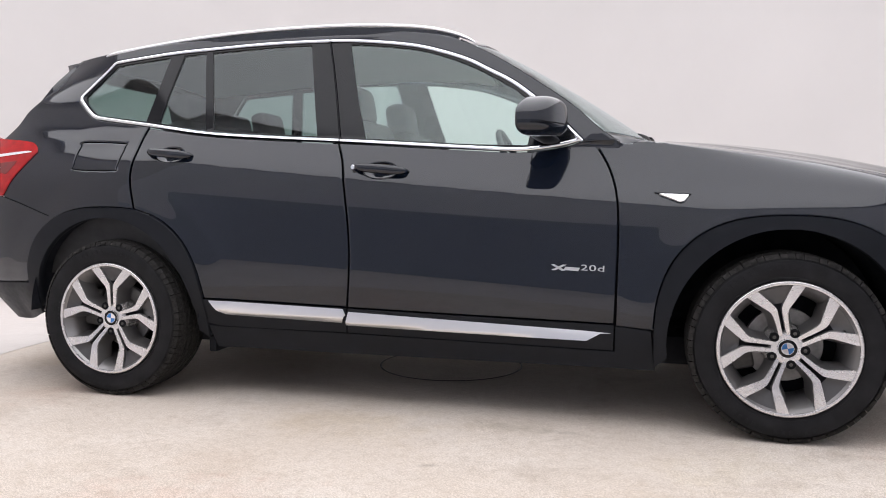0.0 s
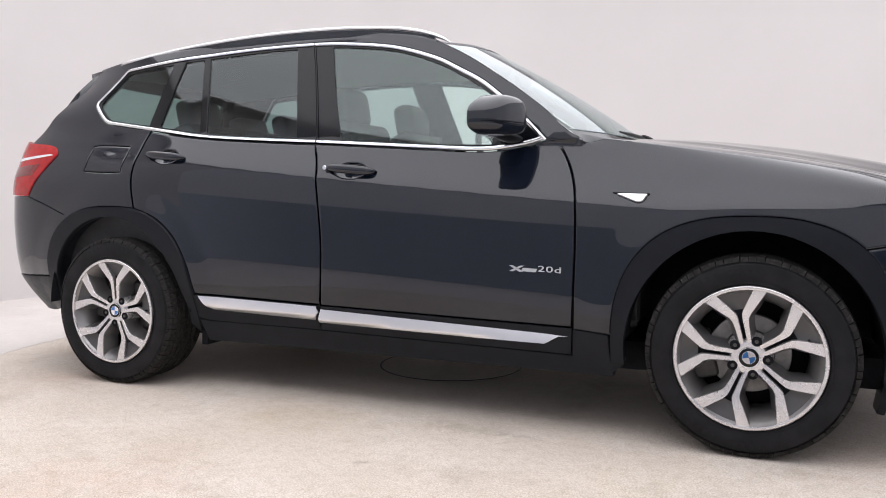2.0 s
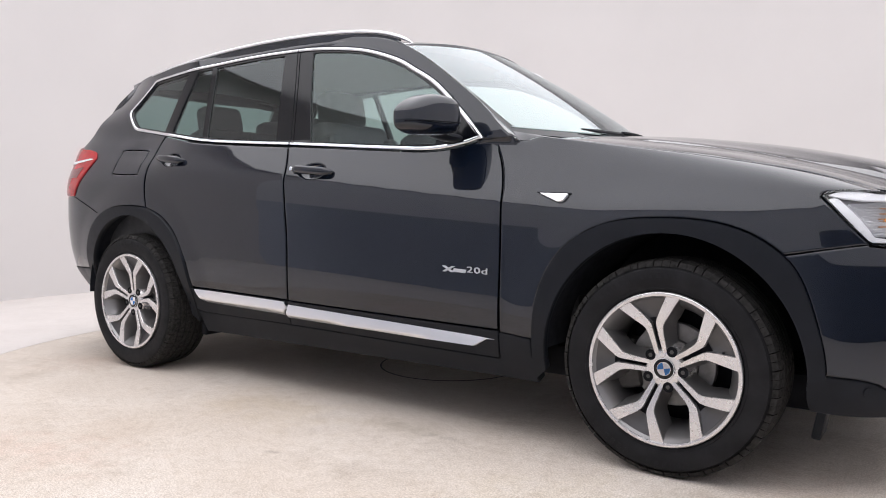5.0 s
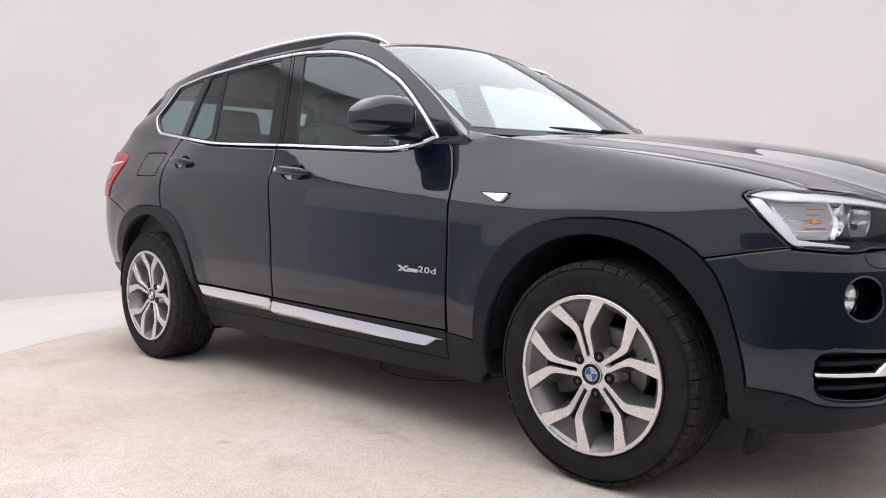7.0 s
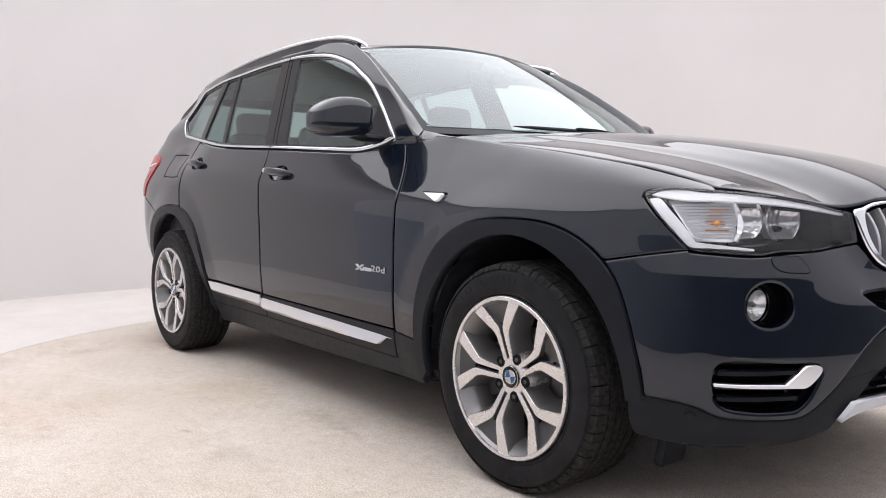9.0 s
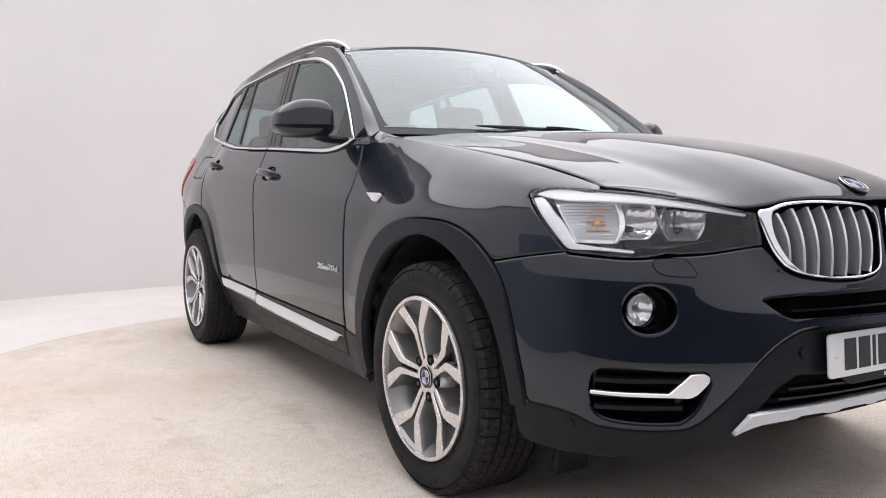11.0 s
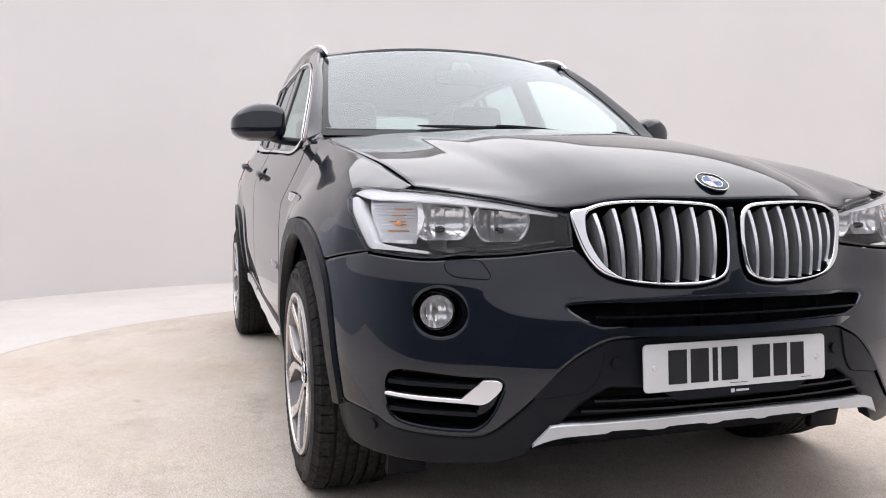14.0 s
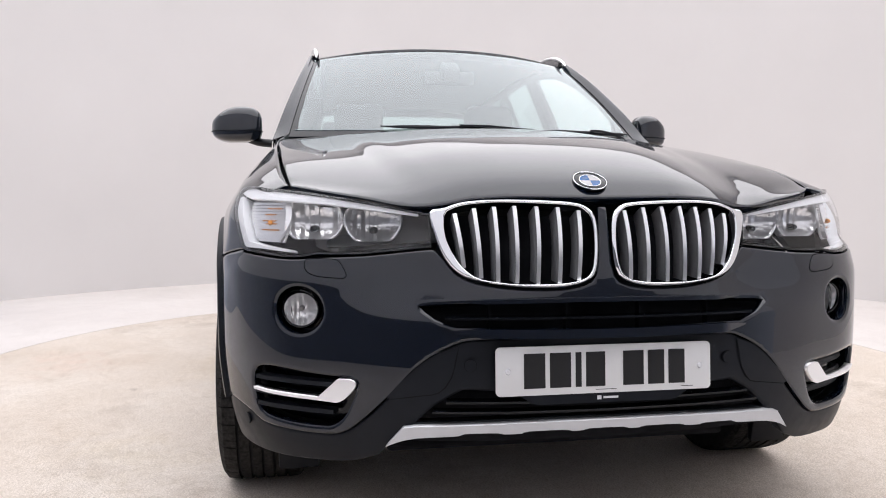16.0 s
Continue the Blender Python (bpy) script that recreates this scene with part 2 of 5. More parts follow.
def sweep(path, section, closed_section=True, caps=True, up=(0, 0, 1), scales=None):
    """A section of (side, up) offsets carried along a path of points."""
    bm = bmesh.new()
    path = [Vector(p) for p in path]
    rows = []
    for i, p in enumerate(path):
        d = (path[min(i + 1, len(path) - 1)] - path[max(i - 1, 0)]).normalized()
        side = d.cross(Vector(up)).normalized()
        u = side.cross(d)
        k = scales[i] if scales else 1
        rows.append([bm.verts.new(p + side * a * k + u * b * k) for a, b in section])
    n = len(section)
    for a, b in zip(rows, rows[1:]):
        for j in range(n if closed_section else n - 1):
            bm.faces.new((a[j], a[(j + 1) % n], b[(j + 1) % n], b[j]))
    if caps and closed_section:
        bm.faces.new(rows[0][::-1])
        bm.faces.new(rows[-1])
    bmesh.ops.recalc_face_normals(bm, faces=bm.faces)
    return soft(bm, 40)


def oval(a, b, n=10):
    return [(a * math.cos(2 * math.pi * k / n), b * math.sin(2 * math.pi * k / n)) for k in range(n)]


def spline(pts, step=0.025):
    """A smooth line through the points."""
    pts = [Vector(p) for p in pts]
    if len(pts) == 2:
        n = max(1, int((pts[1] - pts[0]).length / step))
        return [pts[0].lerp(pts[1], k / n) for k in range(n + 1)]
    out = []
    for i in range(len(pts) - 1):
        a, b = pts[i], pts[i + 1]
        ma = (b - pts[i - 1]) / 2 if i else (b - a)
        mb = (pts[i + 2] - a) / 2 if i + 2 < len(pts) else (b - a)
        n = max(2, int((b - a).length / step))
        for k in range(n):
            t = k / n
            out.append((2 * t**3 - 3 * t * t + 1) * a + (t**3 - 2 * t * t + t) * ma + (-2 * t**3 + 3 * t * t) * b + (t**3 - t * t) * mb)
    out.append(pts[-1])
    return out


def outline(*segs, step=0.025):
    """A closed 2D outline from smooth segments joined at corners."""
    out = []
    for i, s in enumerate(segs):
        pts = spline(s, step)
        nxt = segs[(i + 1) % len(segs)][0]
        if (pts[-1] - Vector(nxt)).length < 1e-6:
            pts = pts[:-1]
        out += [tuple(p) for p in pts]
    return out


def ring_outline(cx, cz, rx, rz, n=36):
    return [(cx + rx * math.cos(2 * math.pi * k / n), cz + rz * math.sin(2 * math.pi * k / n)) for k in range(n)]


def smooth_loop(pts, step=0.02):
    """A closed smooth outline through the points."""
    n = len(pts)
    pts = [Vector(p) for p in pts]
    out = []
    for i in range(n):
        a, b, p, q = pts[i], pts[(i + 1) % n], pts[i - 1], pts[(i + 2) % n]
        ma, mb = (b - p) / 2, (q - a) / 2
        k_n = max(2, int((b - a).length / step))
        for k in range(k_n):
            t = k / k_n
            out.append(tuple((2 * t**3 - 3 * t * t + 1) * a + (t**3 - 2 * t * t + t) * ma + (-2 * t**3 + 3 * t * t) * b + (t**3 - t * t) * mb))
    return out


def inside(px, py, poly):
    poly = np.asarray(poly)
    x1, y1 = poly[:, 0], poly[:, 1]
    x2, y2 = np.roll(x1, -1), np.roll(y1, -1)
    c = (y1[None] > py[:, None]) != (y2[None] > py[:, None])
    with np.errstate(divide="ignore", invalid="ignore"):
        xi = (x2 - x1)[None] * (py[:, None] - y1[None]) / (y2 - y1)[None] + x1[None]
    return (np.sum(c & (px[:, None] < xi), axis=1) % 2) == 1


from mathutils import geometry


def densify(poly, step):
    out = []
    for a, b in zip(poly, list(poly[1:]) + [poly[0]]):
        n = max(1, int(math.ceil(math.hypot(b[0] - a[0], b[1] - a[1]) / step)))
        out += [(a[0] + (b[0] - a[0]) * k / n, a[1] + (b[1] - a[1]) * k / n) for k in range(n)]
    return out


def sheet(poly, surf, holes=(), res=0.03, depth=0.012, lift=0.0, flip=False, e=9e-3, roll=None):
    """A curved panel: a 2D outline with holes, laid on the surface surf(u, v), with turned-in edges.

    roll gives the radius and the drop of the rounded edge, of the outline and of the holes."""
    loops = [densify(poly, res)] + [densify(h, res) for h in holes]
    verts, edges = [], []
    for lp in loops:
        o = len(verts)
        verts += lp
        edges += [(o + i, o + (i + 1) % len(lp)) for i in range(len(lp))]
    arr = np.array(verts)
    lo, hi = arr.min(0), arr.max(0)
    gx, gy = np.meshgrid(np.arange(lo[0] + res / 2, hi[0], res), np.arange(lo[1] + res / 2, hi[1], res))
    gx, gy = gx.ravel(), gy.ravel()
    keep = inside(gx, gy, loops[0])
    for h in loops[1:]:
        keep &= ~inside(gx, gy, h)
    gx, gy = gx[keep], gy[keep]
    if len(gx):
        d = np.min((gx[:, None] - arr[None, :, 0]) ** 2 + (gy[:, None] - arr[None, :, 1]) ** 2, axis=1)
        gx, gy = gx[d > (0.45 * res) ** 2], gy[d > (0.45 * res) ** 2]
    pts = [Vector(v) for v in verts] + [Vector(v) for v in zip(gx, gy)]
    if roll:
        seg_a = np.array([lp[i] for lp in loops for i in range(len(lp))])
        seg_b = np.array([lp[(i + 1) % len(lp)] for lp in loops for i in range(len(lp))])
        out = []
        for n_l, lp in enumerate(loops):
            p = np.array(lp)
            tg = np.roll(p, -1, 0) - p
            tg /= np.linalg.norm(tg, axis=1)[:, None] + 1e-12
            area = np.sum(p[:, 0] * np.roll(p[:, 1], -1) - np.roll(p[:, 0], -1) * p[:, 1])
            out.append(np.stack([tg[:, 1], -tg[:, 0]], 1) * (1 if (area > 0) == (n_l == 0) else -1))
        seg_n = np.concatenate(out)
        seg_r = np.array([roll[0 if k == 0 else 2] for k, lp in enumerate(loops) for _ in lp])
        seg_k = np.array([roll[1 if k == 0 else 3] for k, lp in enumerate(loops) for _ in lp])

        def near(p):
            """For points: the rolled depth, its slope and the direction towards the nearest edge."""
            d = seg_b - seg_a
            t = np.clip(((p[:, None] - seg_a[None]) * d[None]).sum(2) / ((d * d).sum(1)[None] + 1e-15), 0, 1)
            q = seg_a[None] + d[None] * t[..., None] - p[:, None]
            l = np.linalg.norm(q, axis=2)
            j = np.argmin(l / seg_r[None], axis=1)
            i = np.arange(len(p))
            l, r, k = l[i, j], seg_r[j], seg_k[j]
            f = np.clip(1 - l / r, 0, 1)
            to = np.where((l < r * .1)[:, None], seg_n[j], q[i, j] / (l[:, None] + 1e-9))
            return l / r, k * f * f, 2 * k / r * f, to

        ring = []
        for n_l, lp in enumerate(loops):
            p = np.array(lp)
            tg = np.roll(p, -1, 0) - np.roll(p, 1, 0)
            tg /= np.linalg.norm(tg, axis=1)[:, None] + 1e-12
            area = np.sum(p[:, 0] * np.roll(p[:, 1], -1) - np.roll(p[:, 0], -1) * p[:, 1])
            nn = np.stack([-tg[:, 1], tg[:, 0]], 1) * (1 if (area > 0) == (n_l == 0) else -1)
            rad = roll[0 if n_l == 0 else 2]
            for share in (.3, .62, 1.0):
                c = p + nn * rad * share
                l = near(c)[0]
                ring.append(c[l > share * .93])
        ring = np.concatenate(ring)
        ok = inside(ring[:, 0], ring[:, 1], loops[0])
        for h in loops[1:]:
            ok &= ~inside(ring[:, 0], ring[:, 1], h)
        ring = ring[ok]
        if len(gx):
            far = near(np.stack([gx, gy], 1))[0] > 1.15
            gx, gy = gx[far], gy[far]
        pts = [Vector(v) for v in verts] + [Vector(v) for v in zip(gx, gy)] + [Vector(v) for v in ring]
    v2, _, faces, *_ = geometry.delaunay_2d_cdt(pts, edges, [], 0, 1e-6)
    cen = np.array([(sum(v2[i][0] for i in f) / 3, sum(v2[i][1] for i in f) / 3) for f in faces])
    ok = inside(cen[:, 0], cen[:, 1], loops[0])
    for h in loops[1:]:
        ok &= ~inside(cen[:, 0], cen[:, 1], h)
    faces = [tuple(f) for f, k in zip(faces, ok) if k]
    pos, nor = [], []
    if roll:
        _, drop, slope, toward = near(np.array([(p[0], p[1]) for p in v2]))
    base = []
    for i, (u, v) in enumerate(v2):
        p = Vector(surf(u, v))
        tu = Vector(surf(u + e, v)) - Vector(surf(u - e, v))
        tv = Vector(surf(u, v + e)) - Vector(surf(u, v - e))
        n = tu.cross(tv)
        n = n.normalized() if n.length > 1e-12 else Vector((0, 0, 1))
        if flip:
            n = -n
        base.append(n)
        if roll and drop[i] > 0:
            pos.append(p + n * (lift - drop[i]))
            w = tu * float(toward[i][0]) + tv * float(toward[i][1])
            nor.append((n + w.normalized() * float(slope[i])).normalized() if w.length > 1e-9 else n)
        else:
            pos.append(p + n * lift)
            nor.append(n)
    f0 = faces[0]
    if flip:
        faces = [f[::-1] for f in faces]
    if depth:
        count = {}
        for f in faces:
            for a, b in zip(f, f[1:] + f[:1]):
                count[(a, b)] = 1
        rim = [k for k in count if (k[1], k[0]) not in count]
        top, low = {}, {}
        acc = {}
        for a, b in rim:
            d = (pos[b] - pos[a]).normalized()
            for i in (a, b):
                acc[i] = acc.get(i, Vector()) + d.cross(nor[i])
        for i, n in acc.items():
            n = n.normalized() if n.length > 1e-9 else nor[i]
            top[i] = len(pos)
            pos.append(pos[i])
            nor.append((n + nor[i]).normalized())
            low[i] = len(pos)
            pos.append(pos[i] - base[i] * depth)
            nor.append(n)
        faces += [(b, a, low[a], low[b]) if False else (top[b], top[a], low[a], low[b]) for a, b in rim]
    me = bpy.data.meshes.new("sheet")
    me.from_pydata([tuple(p) for p in pos], [], faces)
    me.polygons.foreach_set("use_smooth", [True] * len(me.polygons))
    me.normals_split_custom_set_from_vertices([tuple(n) for n in nor])
    return me


# ---------------------------------------------------------------- the body's surfaces
def pchip(xs, ys):
    n = len(xs)
    h = [xs[i + 1] - xs[i] for i in range(n - 1)]
    d = [(ys[i + 1] - ys[i]) / h[i] for i in range(n - 1)]
    m = [d[0]] + [0] * (n - 2) + [d[-1]]
    for i in range(1, n - 1):
        if d[i - 1] * d[i] > 0:
            a, b = 2 * h[i] + h[i - 1], h[i] + 2 * h[i - 1]
            m[i] = (a + b) / (a / d[i - 1] + b / d[i])

    def f(x):
        if x <= xs[0]:
            return ys[0] + m[0] * (x - xs[0])
        if x >= xs[-1]:
            return ys[-1] + m[-1] * (x - xs[-1])
        i = max(0, min(n - 2, int(np.searchsorted(xs, x, side="right")) - 1))
        t = (x - xs[i]) / h[i]
        return (1 + 2 * t) * (1 - t) ** 2 * ys[i] + t * (1 - t) ** 2 * h[i] * m[i] + t * t * (3 - 2 * t) * ys[i + 1] + t * t * (t - 1) * h[i] * m[i + 1]

    return f


def table(f, lo, hi, n=1500, blur=0.0):
    """A fast, softly rounded copy of a function."""
    xs = np.linspace(lo, hi, n)
    ys = np.array([f(x) for x in xs])
    if blur:
        k = max(1, int(blur / (hi - lo) * n))
        w = np.hanning(2 * k + 1)
        w /= w.sum()
        ys = np.convolve(np.concatenate([2 * ys[0] - ys[k:0:-1], ys, 2 * ys[-1] - ys[-2:-k - 2:-1]]), w, "valid")
    lo_, st, ys = lo, (hi - lo) / (n - 1), ys.tolist()

    def g(x):
        q = min(max((x - lo_) / st, 0), n - 1.0001)
        i = int(q)
        return ys[i] + (ys[i + 1] - ys[i]) * (q - i)

    return g


# half plan of the body at its widest, from the nose round the right side to the tail
PLAN = [(2.285, 0), (2.277, .20), (2.255, .36), (2.215, .50), (2.15, .64), (2.075, .763), (1.98, .842), (1.88, .878), (1.75, .898),
        (1.6, .910), (1.4, .918), (1.1, .914), (.6, .912), (0, .912), (-.6, .91), (-1.1, .907), (-1.4, .905),
        (-1.7, .893), (-1.95, .873), (-2.15, .826), (-2.285, .725), (-2.35, .52), (-2.375, .25), (-2.385, 0)]
ARC = [0.0]
for a, b in zip(PLAN, PLAN[1:]):
    ARC.append(ARC[-1] + math.hypot(a[0] - b[0], a[1] - b[1]))
LAST = ARC[-1]
plan_x = table(pchip(ARC, [p[0] for p in PLAN]), 0, LAST, 3000, 0.07)
plan_y = table(pchip(ARC, [p[1] for p in PLAN]), 0, LAST, 3000, 0.07)
_ss = np.linspace(0, LAST, 2000)
_xs = np.array([plan_x(s) for s in _ss])
s_of_x = lambda x: float(np.interp(-x, -_xs, _ss))
ins_side = table(pchip([.18, .25, .33, .37, .45, .615, .80, .90, .95, .975, 1.0, 1.07, 1.14, 1.25, 1.4],
                       [.10, .075, .05, .035, .015, 0, 0, .005, .012, .022, .035, .073, .110, .155, .21]), .1, 1.5, 1500, 0.012)
ins_front = table(pchip([.18, .25, .3, .4, .5, .62, .77, .88, .93, 1.0],
                        [.12, .05, .025, .012, .008, .01, .03, .055, .10, .25]), .1, 1.5, 1500, 0.02)
ins_rear = table(pchip([.18, .3, .42, .5, .7, .95, 1.1, 1.3, 1.55], [.25, .14, .045, .01, .02, .05, .09, .2, .42]), .1, 1.7, 1500, 0.03)


window_foot = table(pchip([-2.2, -1.75, -1.5, -1.296, -.97, -.632, -.356, -.043, .204, .415, .572, .66, .72, .9], [1.32, 1.258, 1.228, 1.200, 1.158, 1.133, 1.117, 1.097, 1.081, 1.071, 1.084, 1.096, 1.095, 1.09]), -2.2, .9, 900, .04)


def X(s):
    return plan_x(s)


def step01(t):
    t = min(max(t, 0), 1)
    return t * t * (3 - 2 * t)


# the nose is swept back beside the grille
nose_sweep = table(pchip([0, .1, .2, .3, .39, .5, .6, .7, 1.0], [.002, .004, .012, .025, .037, .025, .008, 0, 0]), 0, 1.0, 400, .04)


def hull(s, z, back=0.0):
    """The body's outer skin below the windows: s metres from the nose round the right side (minus: the left), z up."""
    sign = -1 if s >= 0 else 1
    s = abs(s)
    e = 4e-3
    x, y = plan_x(s), plan_y(s)
    if s < e:
        nx, ny = 1, 0
    else:
        dx, dy = plan_x(s + e) - plan_x(s - e), plan_y(s + e) - plan_y(s - e)
        l = math.hypot(dx, dy) or 1
        nx, ny = dy / l, -dx / l
    zr = z + 0.085 * (min(max(x, -2.2), 1.0) + 0.2)
    # the shoulder draws in behind the rear door
    pull = step01((-1.0 - x) / .5) * step01((z - .93) / .20)
    wf, wr = max(nx, 0) ** 2, max(-nx, 0) ** 2
    side_d = ins_side(zr) + .045 * pull
    if x < -1.8:
        side_d += .05 * max(0, (.47 - z) / .18) * min(1, (-1.8 - x) / .25)
    for cx, rx, rz in ((1.402, .466, .482), (-1.425, .470, .497)):
        # flared wheel arches
        rho = math.hypot((x - cx) / rx, (z - .345) / rz)
        if rho < 1.32:
            side_d -= .011 * (1 - step01((rho - 1.0) / .32))
    d = wf * ins_front(z) + wr * ins_rear(z) + (1 - wf - wr) * side_d + back
    if sign > 0 and x > 1.6:
        d -= .022 * step01((x - 1.6) / .25) * step01(y / .6 - .4) * step01((.79 - z) / .05)
    # ledge under the headlights
    d += .010 * step01((z - .685) / .075) * step01((s - .35) / .12) * (1 - step01((s - .98) / .12))
    if x > 1.9:
        x -= nose_sweep(min(y, 1)) * step01((z - .60) / .10)
    return Vector((x - nx * d, sign * (y - ny * d), z))


def cabin_side(x, z):
    y = .80 - (z - 1.11) * .30 - .10 * (z - 1.11) ** 2
    q = min(max((-1.0 - x) / .35, 0), 1)
    if q:
        # towards the tail the glass grows straight out of the shoulder
        f = window_foot(x)
        y += (-hull(s_of_x(x), f)[1] - (z - f) * .34 - .10 * (z - f) ** 2 - y) * q * q * (3 - 2 * q)
    y -= .33 * max(0, -1.35 - x) ** 2 * step01((z - 1.28) / .27)
    return Vector((x, -y, z))


def flank(x, z):
    """The right side from sill to roof, over (x, z)."""
    soft_w = .016 + .12 * min(max((-1.33 - x) / .35, 0), 1)
    w = min(max((z - window_foot(x) + (soft_w - .016)) / soft_w, 0), 1) * min(max((.88 - x) / .08, 0), 1)
    w = w * w * (3 - 2 * w)
    if w <= 0:
        return hull(s_of_x(x), z)
    if w >= 1:
        return cabin_side(x, z)
    return hull(s_of_x(x), z).lerp(cabin_side(x, z), w)


def mirrored(surf):
    return lambda u, v: (lambda p: Vector((p[0], -p[1], p[2])))(surf(u, v))


hood_c = pchip([0, .04, .12, .25, .5, .8, 1.0], [0, .16, .34, .53, .77, .94, 1.0])
hood_e = pchip([0, .1, .28, .53, .8, 1.0], [0, .09, .30, .60, .86, 1.0])
hood_front_x = table(pchip([0, .2, .33, .42, .55, .65, .72, .80], [2.222, 2.212, 2.182, 2.148, 2.092, 2.042, 1.965, 1.86]), 0, .8, 600, .02)
hood_front_z = table(pchip([0, .2, .30, .36, .42, .55, .65, .72, .80], [.886, .889, .884, .872, .866, .888, .905, .918, .922]), 0, .8, 600, .02)


def hood_surf(x, y):
    a = abs(y)
    xf, zf = hood_front_x(a), hood_front_z(a)
    xb, zb = 0.86, 1.150 - .035 * (a / .78) ** 2
    u = min(max((xf - x) / (xf - xb), -0.05), 1.1)
    k = min(a / .74, 1.05) ** 2
    z = zf + (zb - zf) * (hood_c(u) * (1 - k) + hood_e(u) * k)
    # raised centre with a crease that runs from the grille's corner to the pillar's foot
    line = .40 + .20 * u
    z += .010 * step01((line - a) / .09 + .5) * step01(u * 4) * step01((1.05 - u) * 2.5)
    # meet the fender's top edge
    ye, ze = hood_edge_y(x), hood_edge_z(x)
    u = min(max((hood_front_x(ye) - x) / (hood_front_x(ye) - xb), -0.05), 1.1)
    kk = min(ye / .74, 1) ** 2
    zb = 1.150 - .035 * (ye / .78) ** 2
    zf = hood_front_z(ye)
    here = zf + (zb - zf) * (hood_c(u) * (1 - kk) + hood_e(u) * kk)
    z += (ze - here) * min(a / ye, 1.05) ** 4 * step01((xf - x) / .07)
    return Vector((x, y, z))


# the shut line between hood and fender, and the fender's rounded top that leads up to it
SHUT_X = [.70, .80, .90, .97, 1.12, 1.26, 1.43, 1.60, 1.74, 1.85, 1.91, 1.96, 2.02]
hood_edge_y = table(pchip(SHUT_X, [.757, .763, .769, .7705, .769, .766, .759, .750, .7425, .733, .7265, .718, .706]), .7, 2.05, 600, .04)
hood_edge_z = table(pchip(SHUT_X, [1.122, 1.116, 1.108, 1.100, 1.080, 1.060, 1.035, 1.006, .980, .9525, .9355, .9180, .896]), .7, 2.05, 600, .04)
round_start = table(pchip([.70, .78, .88, 1.08, 1.37, 1.65, 1.80, 1.87, 1.96, 2.04], [1.115, 1.108, 1.045, .992, .958, .926, .914, .907, .903, .898]), .65, 2.06, 600, .08)


def fender_surf(x, v):
    """The fender: the flank, then over its top round to the shut line at v = round_start + .07."""
    z0 = round_start(x)
    if v <= z0:
        return flank(x, v)
    q = (v - z0) / .07
    a = flank(x, z0)
    t = a - flank(x, z0 - .004)
    xs = x - .076 * step01((x - 1.55) / .49) * min(1, max(0, (x - 1.55) / .49))
    c = Vector((xs, -hood_edge_y(xs), hood_edge_z(xs)))
    if x < .88:
        c = flank(x, z0 + .006).lerp(c, step01((x - .78) / .10))
    rise = max(.002, (c[2] - a[2]) * (.80 - .35 * step01((x - 1.6) / .3)))
    b = a + t * (rise / max(t[2], 1e-4))
    b[1] = max(b[1], -abs(a[1])) if b[1] < a[1] else min(b[1], c[1])
    return a * (1 - q) ** 2 + b * 2 * q * (1 - q) + c * q * q


def roof_surf(x, y):
    zc = roof_line(x)
    return Vector((x, y, zc - (.042 + .026 * min(max((x + .1) / .25, 0), 1)) * (abs(y) / .6) ** 2.2))


roof_line = table(pchip([-1.95, -1.7, -1.4, -1.0, -.5, -.1, .15, .30], [1.555, 1.585, 1.612, 1.638, 1.648, 1.638, 1.612, 1.572]), -2, .4, 900, .06)


def screen_surf(w, v):
    """Windscreen: w from -1 (right) to 1 (left), v from 0 (foot) to 1 (head)."""
    q = 1 - w * w
    low = Vector((.745 + .20 * q, .735 * w, 1.142 - .005 * q))
    top = Vector((.125 + .085 * q, .618 * w, 1.548 + .045 * q))
    p = low.lerp(top, v)
    b = .035 * 4 * v * (1 - v) * .5
    return p + Vector((b * .55, 0, b * .83))


# ---------------------------------------------------------------- the studio
def disc_floor(name, r0, r1, z, thick, mat, n=128):
    bm = lathe([(r0, z - thick), (r1, z - thick), (r1, z), (r0, z)] if r0 == 0 else [(r0, z - thick), (r1, z - thick), (r1, z), (r0, z), (r0, z - thick)], n, "Z")
    ob = part(name, bm, mat)
    ob.location = (AXIS_X, AXIS_Y, 0)
    return tagged(ob, kind="structure")


PLATE_R = 2.545

tagged(disc_floor("floor", PLATE_R + 0.006, WALL_R + 0.1, 0.0, 0.1, FLOOR_OUT), "pale concrete studio floor round the turntable", "floor")
tagged(disc_floor("turntable_floor", 0.0, PLATE_R, 0.0, 0.1, FLOOR_IN), "beige speckled round turntable floor with stains", "floor")
tagged(disc_floor("floor_base", 0.0, WALL_R, -0.102, 0.05, DEEP), "dark base under the floor joint", "floor")
hub_plate = part("hub_cover", lathe([(0.370, 0.0005), (0.370, 0.002), (0.374, 0.003), (0.378, 0.002), (0.378, 0.0005)], 96, "Z"), PLASTIC)
hub_plate.location = (AXIS_X, AXIS_Y, 0)
tagged(hub_plate, "thin dark ring of a round floor cover", "floor cover")


